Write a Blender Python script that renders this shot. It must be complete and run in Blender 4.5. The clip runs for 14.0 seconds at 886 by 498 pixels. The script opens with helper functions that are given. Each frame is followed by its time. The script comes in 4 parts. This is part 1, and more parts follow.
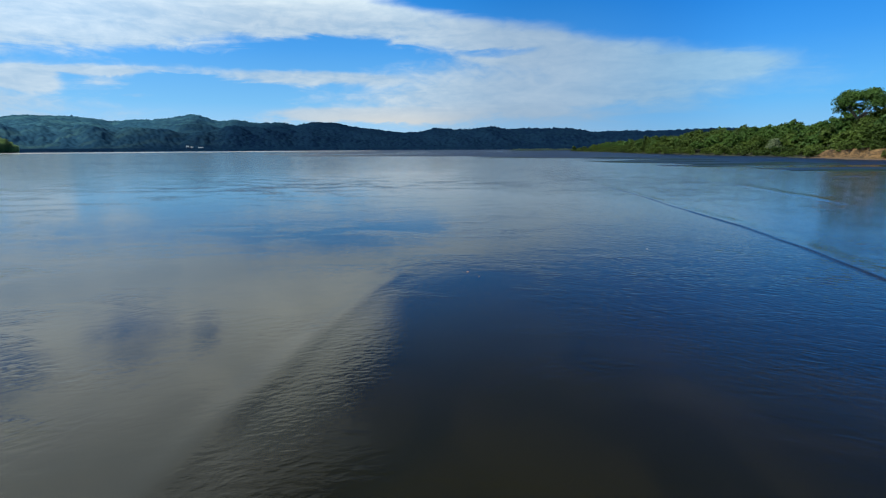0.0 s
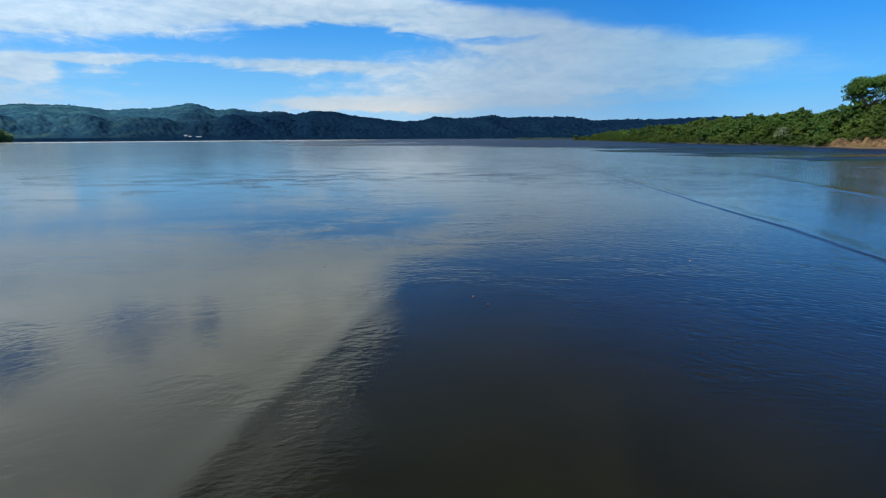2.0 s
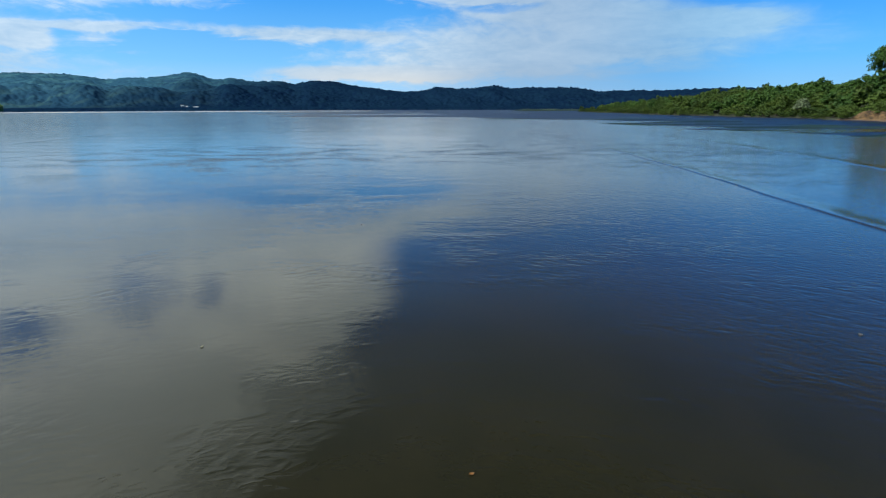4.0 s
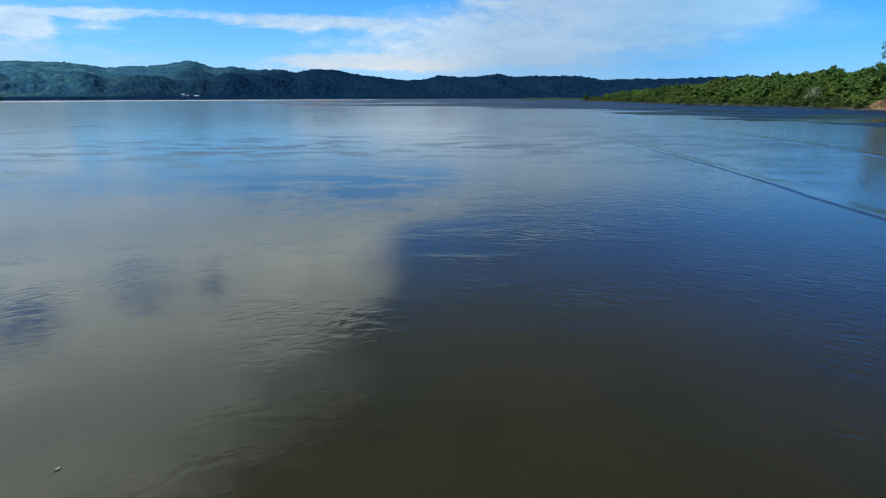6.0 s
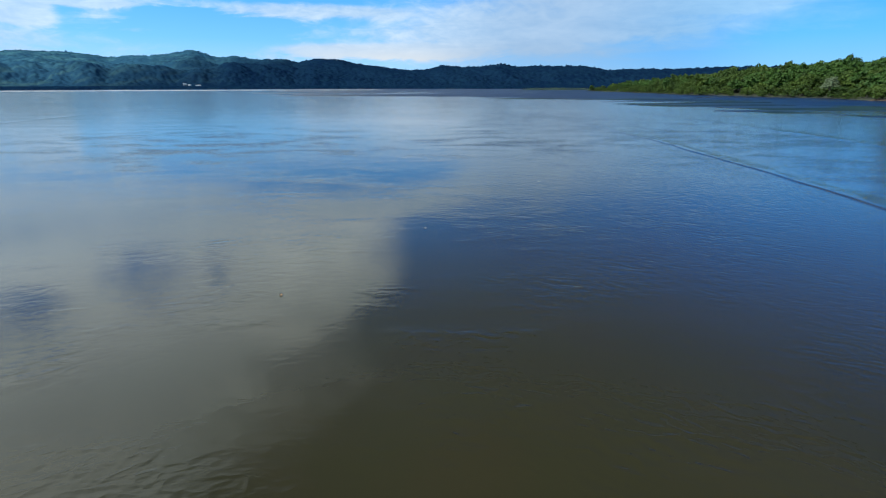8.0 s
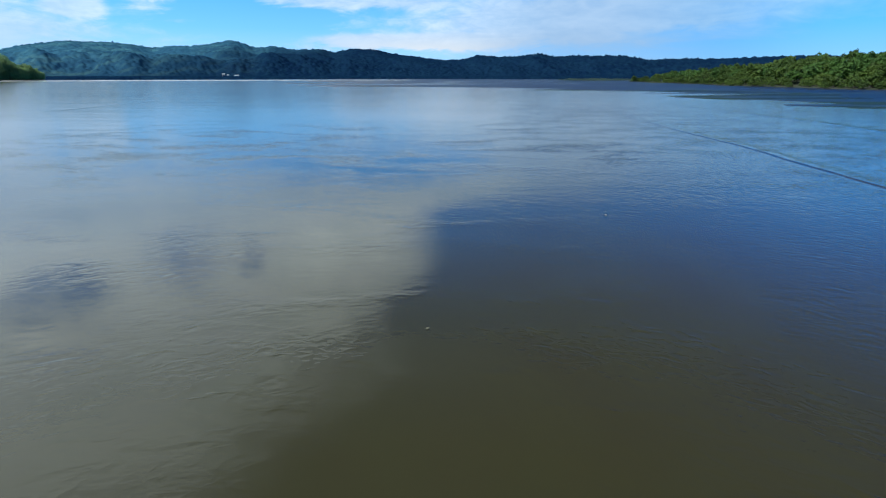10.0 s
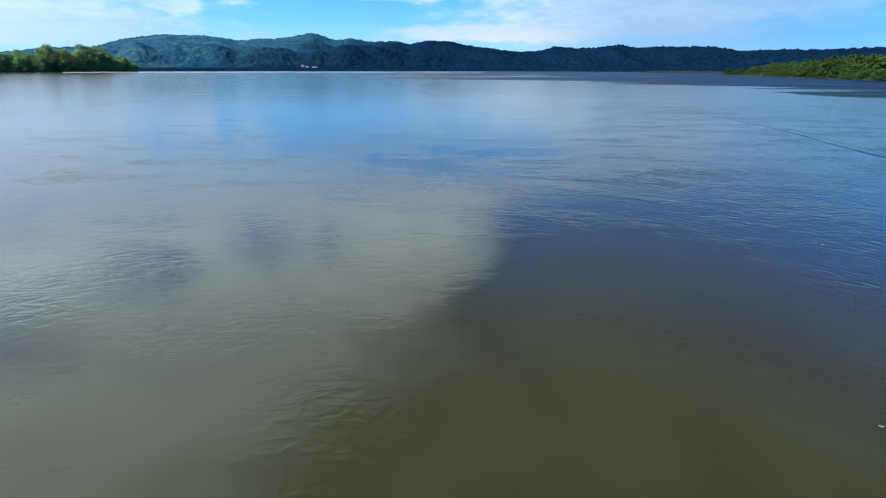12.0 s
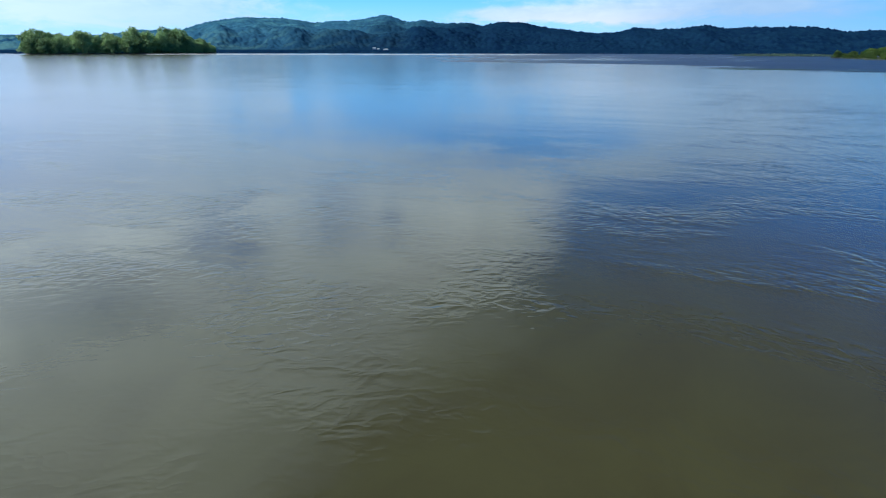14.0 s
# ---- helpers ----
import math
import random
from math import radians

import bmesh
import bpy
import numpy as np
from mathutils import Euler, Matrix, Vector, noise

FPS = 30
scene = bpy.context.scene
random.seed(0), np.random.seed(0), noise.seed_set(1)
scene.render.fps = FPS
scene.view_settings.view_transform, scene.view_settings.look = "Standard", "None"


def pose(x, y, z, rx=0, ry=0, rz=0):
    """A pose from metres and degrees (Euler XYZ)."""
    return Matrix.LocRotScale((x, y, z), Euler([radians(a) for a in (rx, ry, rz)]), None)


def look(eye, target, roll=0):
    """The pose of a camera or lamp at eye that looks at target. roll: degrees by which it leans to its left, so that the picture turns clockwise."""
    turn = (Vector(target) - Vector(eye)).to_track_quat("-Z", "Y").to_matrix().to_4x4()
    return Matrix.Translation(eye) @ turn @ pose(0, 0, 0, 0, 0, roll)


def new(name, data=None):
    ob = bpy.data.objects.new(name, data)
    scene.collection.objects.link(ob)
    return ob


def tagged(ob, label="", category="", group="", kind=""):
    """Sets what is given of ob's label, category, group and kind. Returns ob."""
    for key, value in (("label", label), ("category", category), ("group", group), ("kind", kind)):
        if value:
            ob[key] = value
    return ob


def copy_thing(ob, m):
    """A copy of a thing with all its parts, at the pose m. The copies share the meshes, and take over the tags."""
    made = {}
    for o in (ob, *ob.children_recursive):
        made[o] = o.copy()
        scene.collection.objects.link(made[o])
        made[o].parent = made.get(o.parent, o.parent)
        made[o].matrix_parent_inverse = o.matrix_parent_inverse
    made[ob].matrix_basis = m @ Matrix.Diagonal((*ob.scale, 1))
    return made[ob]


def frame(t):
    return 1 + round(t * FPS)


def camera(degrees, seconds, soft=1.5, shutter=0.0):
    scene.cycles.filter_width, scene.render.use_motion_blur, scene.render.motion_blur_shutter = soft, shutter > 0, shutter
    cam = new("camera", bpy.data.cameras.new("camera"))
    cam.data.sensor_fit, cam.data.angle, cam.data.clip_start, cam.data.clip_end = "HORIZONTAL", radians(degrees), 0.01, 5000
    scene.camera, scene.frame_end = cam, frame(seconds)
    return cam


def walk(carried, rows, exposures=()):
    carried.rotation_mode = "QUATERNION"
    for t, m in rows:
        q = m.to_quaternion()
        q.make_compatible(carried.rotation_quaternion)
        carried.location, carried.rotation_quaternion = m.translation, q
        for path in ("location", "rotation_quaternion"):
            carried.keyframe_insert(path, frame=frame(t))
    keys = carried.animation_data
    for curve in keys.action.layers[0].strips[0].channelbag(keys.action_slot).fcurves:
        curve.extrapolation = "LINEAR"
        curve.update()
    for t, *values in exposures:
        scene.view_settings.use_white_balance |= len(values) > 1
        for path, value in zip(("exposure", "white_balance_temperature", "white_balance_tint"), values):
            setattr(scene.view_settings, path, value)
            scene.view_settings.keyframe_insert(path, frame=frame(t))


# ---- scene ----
# Camera: a low drone flight, 5 m over the water, that tilts down and then turns left.
cam = camera(79.7, 14.0, soft=1.25)
EYE = 5.0
PATH = [
    (0, 0.00, 0.00, 0.00, -10.96, -0.23),
    (0.5, 0.00, 1.23, 0.02, -11.21, -0.26),
    (1, 0.03, 2.42, 0.02, -11.49, -0.25),
    (1.5, 0.04, 3.60, 0.01, -11.82, -0.25),
    (2, 0.06, 4.80, 0.02, -12.10, -0.28),
    (2.1, 0.07, 5.05, 0.02, -12.16, -0.27),
    (2.45, 0.30, 11.68, 0.02, -14.09, -0.19),
    (2.5, 0.31, 11.79, 0.02, -14.13, -0.19),
    (3, 0.43, 12.71, 0.02, -14.47, -0.15),
    (5.5, 0.79, 17.65, 0.41, -15.93, -0.10),
    (6, 0.82, 18.80, 0.42, -16.19, -0.10),
    (6.5, 0.89, 20.08, 0.44, -16.46, -0.09),
    (7, 1.00, 21.59, 0.47, -16.71, -0.06),
    (9.5, 1.36, 31.28, 3.05, -17.90, -0.02),
    (10, 1.38, 33.82, 4.39, -18.14, 0.02),
    (10.5, 1.36, 36.60, 5.27, -18.33, 0.04),
    (11, 1.33, 39.55, 6.17, -18.52, 0.09),
    (11.5, 1.24, 42.64, 8.32, -18.72, 0.11),
    (12, 1.05, 45.87, 11.96, -18.92, 0.09),
    (12.5, 0.73, 49.14, 15.34, -19.17, 0.09),
    (13, 0.25, 52.34, 16.96, -19.65, 0.11),
    (13.5, -0.40, 55.46, 18.20, -20.12, 0.13),
    (14, -1.16, 58.58, 19.20, -20.64, 0.12),
]


def aimed(x, y, yaw, pitch, roll):
    a, p = radians(yaw), radians(pitch)
    way = Vector((-math.sin(a) * math.cos(p), math.cos(a) * math.cos(p), math.sin(p)))
    eye = Vector((x, y, EYE))
    return look(eye, eye + way, roll)


walk(cam, [(t, aimed(x, y, yaw, pitch, roll)) for t, x, y, yaw, pitch, roll in PATH],
     exposures=[(0, 0.0, 6150, 5), (2.3, 0.05, 6100, 5), (7, 0.2, 5800, 5), (10, 0.27, 5600, 5), (14, 0.36, 5400, 5)])

# ---- node helpers ----


def node(tree, kind, **settings):
    n = tree.nodes.new(kind)
    for key, value in settings.items():
        if key == "operation":
            n.operation = value
        elif key == "blend_type":
            n.blend_type = value
        elif key == "data_type":
            n.data_type = value
        elif key == "feature":
            n.feature = value
    return n


def put(tree, value, socket):
    if isinstance(value, bpy.types.NodeSocket):
        tree.links.new(value, socket)
    else:
        socket.default_value = value


def calc(tree, op, a, b=0.0, c=None):
    n = node(tree, "ShaderNodeMath", operation=op)
    put(tree, a, n.inputs[0])
    put(tree, b, n.inputs[1])
    if c is not None:
        put(tree, c, n.inputs[2])
    return n.outputs[0]


def mix_color(tree, fac, a, b, blend="MIX"):
    n = node(tree, "ShaderNodeMix", data_type="RGBA", blend_type=blend)
    put(tree, fac, n.inputs["Factor"])
    put(tree, a, n.inputs[6])
    put(tree, b, n.inputs[7])
    return n.outputs[2]


def rise(tree, value, low, high):
    n = node(tree, "ShaderNodeMapRange")
    n.interpolation_type = "SMOOTHSTEP"
    put(tree, value, n.inputs[0])
    n.inputs[1].default_value, n.inputs[2].default_value = low, high
    return n.outputs[0]


def cloudy(tree, vector, scale, detail=4.0, rough=0.55, distort=0.0, stretch=(1, 1, 1), shift=(0, 0, 0)):
    m = node(tree, "ShaderNodeMapping")
    put(tree, vector, m.inputs[0])
    m.inputs["Scale"].default_value = stretch
    m.inputs["Location"].default_value = shift
    n = node(tree, "ShaderNodeTexNoise")
    put(tree, m.outputs[0], n.inputs["Vector"])
    n.inputs["Scale"].default_value, n.inputs["Detail"].default_value = scale, detail
    n.inputs["Roughness"].default_value, n.inputs["Distortion"].default_value = rough, distort
    return n.outputs["Fac"]


# ---- world: blue sky with streaked cloud ----
SUN_AZ, SUN_EL = -118.0, 46.0      # degrees from +y towards +x, and over the horizon

world = bpy.data.worlds.new("sky")
scene.world = world
world.use_nodes = True
wt = world.node_tree
wt.nodes.clear()

coords = node(wt, "ShaderNodeTexCoord")
direction = coords.outputs["Generated"]
split = node(wt, "ShaderNodeSeparateXYZ")
wt.links.new(direction, split.inputs[0])
dx, dy, dz = split.outputs
az = calc(wt, "MULTIPLY", calc(wt, "ARCTAN2", dx, dy), 180 / math.pi)
el = calc(wt, "MULTIPLY", calc(wt, "ARCSINE", dz), 180 / math.pi)

# A flat layer overhead: noise laid on it shrinks towards the horizon as real cloud does.
lift = calc(wt, "ADD", calc(wt, "MAXIMUM", dz, 0.0), 0.09)
flat = node(wt, "ShaderNodeCombineXYZ")
put(wt, calc(wt, "DIVIDE", dx, lift), flat.inputs[0])
put(wt, calc(wt, "DIVIDE", dy, lift), flat.inputs[1])
layer = flat.outputs[0]
coarse = cloudy(wt, layer, 0.55, 5.0, 0.6, 0.4, (1.0, 1.0, 1.0), (3.1, 0.7, 0))
fine = cloudy(wt, layer, 2.2, 6.0, 0.62, 0.6, (0.7, 1.3, 1.0), (1.7, 4.2, 0))
angular = node(wt, "ShaderNodeCombineXYZ")
put(wt, az, angular.inputs[0])
put(wt, el, angular.inputs[1])
streak = cloudy(wt, angular.outputs[0], 0.30, 6.0, 0.62, 0.8, (0.45, 2.2, 1.0))
puff = cloudy(wt, angular.outputs[0], 0.75, 5.0, 0.6, 0.5, (0.7, 1.6, 1.0), (7, 3, 0))
fray = cloudy(wt, angular.outputs[0], 0.16, 3.0, 0.5, 0.0, (0.6, 1.4, 1.0), (2, 9, 0))
az_w = calc(wt, "ADD", az, calc(wt, "MULTIPLY", calc(wt, "SUBTRACT", fray, 0.5), 9.0))
el_w = calc(wt, "ADD", el, calc(wt, "MULTIPLY", calc(wt, "SUBTRACT", streak, 0.5), 1.7))

# Cloud banks: azimuth, elevation, half width, half height, slope, weight.
BANKS = [
    (-33, 11.1, 20, 3.1, 0.06, 1.15),
    (-5, 11.9, 17, 1.5, -0.06, 0.95),
    (9, 9.5, 10, 1.3, -0.03, 0.75),
    (13, 6.2, 19, 2.9, 0.0, 0.92),
    (24, 7.3, 9.0, 1.0, 0.02, 0.6),
    (-8, 3.1, 9.5, 0.75, 0.0, 0.95),
    (4, 3.8, 16, 2.0, 0.0, 0.5),
    (-32, 6.7, 9, 0.42, 0.06, 0.75),
    (-37, 5.6, 2.0, 0.9, 0.0, 0.8),
    (-31.5, 6.2, 2.2, 0.6, 0.0, 0.5),
    (-14.0, 6.75, 8.5, 0.62, 0.0, 0.85),
    (-37, 3.0, 10, 1.2, 0.0, 0.30),
    (-22, 4.4, 6, 0.9, 0.0, -0.2),
    (-24, 8.2, 12, 0.55, 0.03, -0.2),
    (-29, 4.5, 1.7, 0.25, 0.0, 0.45),
    (-58, 9.0, 15, 4.0, 0.0, 0.68),
    (-46, 4.3, 10, 2.6, 0.0, 0.6),
    (-26.0, 6.0, 3.4, 1.2, 0.0, -0.45),
    (-22, 5.2, 17, 2.2, 0.0, 0.08),
    (-62, 3.8, 18, 2.4, 0.0, 0.72),
    (-14, 9.3, 9, 1.1, 0.0, -0.36),
    (6, 9.3, 4, 0.4, 0.0, -0.6),
    (17, 3.9, 5, 0.6, 0.0, -0.35),
    (-31.4, 17.0, 3.8, 2.7, 0.0, -0.60),
    (-25.6, 17.9, 1.5, 1.5, 0.0, -0.6),
    (-42.8, 18.6, 5.2, 2.4, 0.0, -0.72),
    (-53.5, 23.0, 5.5, 4.0, 0.0, -0.42),
]
bank = None
for b_az, b_el, b_w, b_h, slope, weight in BANKS:
    u = calc(wt, "DIVIDE", calc(wt, "SUBTRACT", az_w, b_az), b_w)
    rise_el = calc(wt, "MULTIPLY", calc(wt, "SUBTRACT", az_w, b_az), slope)
    v = calc(wt, "DIVIDE", calc(wt, "SUBTRACT", calc(wt, "SUBTRACT", el_w, b_el), rise_el), b_h)
    r2 = calc(wt, "ADD", calc(wt, "MULTIPLY", u, u), calc(wt, "MULTIPLY", v, v))
    blob = calc(wt, "MULTIPLY", calc(wt, "POWER", 2.718, calc(wt, "MULTIPLY", calc(wt, "MULTIPLY", r2, r2), -0.7)), weight)
    bank = blob if bank is None else calc(wt, "ADD", bank, blob)
# A broad sheet over the west, cut off along a slanting edge.
edge = calc(wt, "SUBTRACT", -7.6, calc(wt, "MULTIPLY", calc(wt, "MAXIMUM", calc(wt, "SUBTRACT", el, 21.5), 0.0), 1.3))
edge = calc(wt, "SUBTRACT", edge, calc(wt, "MULTIPLY", calc(wt, "MAXIMUM", calc(wt, "SUBTRACT", el, 25.0), 0.0), 1.0))
past = calc(wt, "SUBTRACT", calc(wt, "ADD", az, calc(wt, "MULTIPLY", calc(wt, "SUBTRACT", fray, 0.5), 3.5)), edge)
past = calc(wt, "ADD", past, calc(wt, "MULTIPLY", calc(wt, "SUBTRACT", puff, 0.5), 5.0))
blur = calc(wt, "ADD", calc(wt, "ADD", 1.0, rise(wt, el, 26.0, 17.0)), calc(wt, "MULTIPLY", rise(wt, el, 23.5, 32.0), 7.0))
soft_past = calc(wt, "DIVIDE", past, blur)
sheet = calc(wt, "MULTIPLY", rise(wt, soft_past, 4.5, -4.5), rise(wt, el, 9.5, 14.5))
thin = calc(wt, "MULTIPLY", rise(wt, past, 42.0, 4.0), rise(wt, el, 24.0, 32.0))
bank = calc(wt, "ADD", bank, calc(wt, "ADD", calc(wt, "MULTIPLY", sheet, calc(wt, "SUBTRACT", 1.15, calc(wt, "MULTIPLY", rise(wt, el, 23.0, 36.0), 0.5))), calc(wt, "MULTIPLY", thin, calc(wt, "ADD", 0.30, calc(wt, "MULTIPLY", rise(wt, az, -18.0, -36.0), 0.2)))))
opening = calc(wt, "MULTIPLY", rise(wt, soft_past, 0.0, 9.0), rise(wt, el, 12.5, 17.0))
bank = calc(wt, "SUBTRACT", bank, calc(wt, "MULTIPLY", opening, calc(wt, "SUBTRACT", 0.95, calc(wt, "MULTIPLY", rise(wt, el, 24.0, 33.0), 0.6))))
grain = calc(wt, "ADD", calc(wt, "MULTIPLY", calc(wt, "SUBTRACT", streak, 0.5), 1.1),
             calc(wt, "MULTIPLY", calc(wt, "SUBTRACT", puff, 0.5), 0.7))
grain = calc(wt, "MULTIPLY", grain, calc(wt, "SUBTRACT", 1.0, calc(wt, "MULTIPLY", rise(wt, az, -4.0, 12.0), 0.5)))
clear_east = calc(wt, "MULTIPLY", rise(wt, soft_past, 0.0, 9.0), rise(wt, el, 9.5, 14.0))
grain = calc(wt, "MULTIPLY", grain, calc(wt, "SUBTRACT", 1.0, calc(wt, "MULTIPLY", clear_east, 0.9)))
# Well above the view the broken layer goes on by itself.
overhead = calc(wt, "MULTIPLY", calc(wt, "SUBTRACT", calc(wt, "ADD", calc(wt, "MULTIPLY", coarse, 0.7), calc(wt, "MULTIPLY", fine, 0.3)), 0.36),
                rise(wt, el, 30.0, 55.0))
density = calc(wt, "ADD", calc(wt, "ADD", bank, grain), calc(wt, "MULTIPLY", overhead, 1.2))
cover = calc(wt, "MULTIPLY", rise(wt, density, 0.12, 1.02), 0.94)

sky = node(wt, "ShaderNodeTexSky")
sky.sky_type = "NISHITA"
sky.sun_disc = False
sky.sun_elevation, sky.sun_rotation = radians(SUN_EL), radians(SUN_AZ)
sky.altitude, sky.air_density, sky.dust_density, sky.ozone_density = 0, 1.0, 0.4, 2.0
tone = node(wt, "ShaderNodeHueSaturation")
tone.inputs["Saturation"].default_value = 1.35
tone.inputs["Value"].default_value = 1.0
wt.links.new(sky.outputs[0], tone.inputs["Color"])
ramp = node(wt, "ShaderNodeValToRGB")
put(wt, calc(wt, "DIVIDE", el, 60.0), ramp.inputs[0])
stops = ((0.0, (0.47, 0.69, 0.94)), (0.07, (0.20, 0.53, 0.93)), (0.16, (0.080, 0.365, 0.88)), (0.25, (0.020, 0.245, 0.76)), (0.42, (0.011, 0.088, 0.305)), (0.65, (0.022, 0.052, 0.14)), (1.0, (0.03, 0.07, 0.17)))
ramp.color_ramp.elements[0].position, ramp.color_ramp.elements[0].color = stops[0][0], (*stops[0][1], 1)
ramp.color_ramp.elements[1].position, ramp.color_ramp.elements[1].color = stops[-1][0], (*stops[-1][1], 1)
for place, tint in stops[1:-1]:
    ramp.color_ramp.elements.new(place).color = (*tint, 1)
scaled = node(wt, "ShaderNodeVectorMath", operation="SCALE")
wt.links.new(ramp.outputs[0], scaled.inputs[0])
scaled.inputs["Scale"].default_value = 10.0
clear = mix_color(wt, 0.85, tone.outputs[0], scaled.outputs[0])
cloud_tone = mix_color(wt, rise(wt, grain, -0.35, 0.4), (3.9, 5.3, 6.9, 1), (6.4, 7.2, 8.0, 1))
off_az = calc(wt, "DIVIDE", calc(wt, "ADD", az, 6.0), 11.0)
warm = calc(wt, "POWER", 2.718, calc(wt, "MULTIPLY", calc(wt, "MULTIPLY", off_az, off_az), -1.0))
low_tone = mix_color(wt, warm, (4.5, 5.8, 7.2, 1), (7.4, 7.0, 6.6, 1))
cloud_tone = mix_color(wt, rise(wt, el, 5.0, 1.8), cloud_tone, low_tone)
cloud_tone = mix_color(wt, rise(wt, az, -38.0, -64.0), cloud_tone, (6.7, 7.3, 8.7, 1))
high_tone = mix_color(wt, rise(wt, calc(wt, "ADD", calc(wt, "MULTIPLY", coarse, 0.5), calc(wt, "MULTIPLY", fine, 0.5)), 0.42, 0.58), (9.2, 9.8, 9.9, 1), (13.4, 13.6, 12.6, 1))
cloud_tone = mix_color(wt, rise(wt, el, 11.5, 17.0), cloud_tone, high_tone)
sky_color = mix_color(wt, cover, clear, cloud_tone)
# The eastern sky, away from the sun, is a little duller than the western.
east_dull = calc(wt, "MULTIPLY", rise(wt, az, -5.0, 9.0), calc(wt, "SUBTRACT", 1.0, calc(wt, "MULTIPLY", rise(wt, az, 20.0, 32.0), 0.75)))
sky_color = mix_color(wt, east_dull, sky_color, (0.77, 0.81, 0.86, 1), "MULTIPLY")
sky_color = mix_color(wt, rise(wt, az, 10.0, 26.0), sky_color, (0.74, 0.95, 1.06, 1), "MULTIPLY")
low_east = calc(wt, "MULTIPLY", rise(wt, az, -9.0, 3.0), rise(wt, el, 6.0, 1.5))
sky_color = mix_color(wt, low_east, sky_color, (0.93, 0.93, 0.94, 1), "MULTIPLY")
west_bright = calc(wt, "ADD", 1.0, calc(wt, "MULTIPLY", calc(wt, "MULTIPLY", rise(wt, az, -14.0, -36.0), calc(wt, "ADD", 0.2, calc(wt, "MULTIPLY", rise(wt, el, 5.0, 12.0), 0.8))), 0.24))
lit = node(wt, "ShaderNodeVectorMath", operation="SCALE")
put(wt, sky_color, lit.inputs[0])
put(wt, west_bright, lit.inputs["Scale"])
sky_color = lit.outputs[0]
back = node(wt, "ShaderNodeBackground")
back.inputs["Strength"].default_value = 0.1
wt.links.new(sky_color, back.inputs["Color"])
out = node(wt, "ShaderNodeOutputWorld")
wt.links.new(back.outputs[0], out.inputs["Surface"])

sun_data = bpy.data.lights.new("sun", "SUN")
sun_data.energy, sun_data.angle, sun_data.color = 3.6, radians(0.6), (1.0, 0.94, 0.84)
sun = new("sun", sun_data)
a, e = radians(SUN_AZ), radians(SUN_EL)
sun.matrix_world = look(Vector((math.sin(a) * math.cos(e), math.cos(a) * math.cos(e), math.sin(e))) * 100, (0, 0, 0))

# ---- materials ----


def material(name):
    m = bpy.data.materials.new(name)
    m.use_nodes = True
    t = m.node_tree
    return m, t, t.nodes["Principled BSDF"]


def local_coords(t):
    return node(t, "ShaderNodeTexCoord").outputs["Object"]


def add_bump(t, shader, height, distance):
    b = node(t, "ShaderNodeBump")
    b.inputs["Strength"].default_value = 1.0
    b.inputs["Distance"].default_value = distance
    put(t, height, b.inputs["Height"])
    t.links.new(b.outputs[0], shader.inputs["Normal"])
    return b


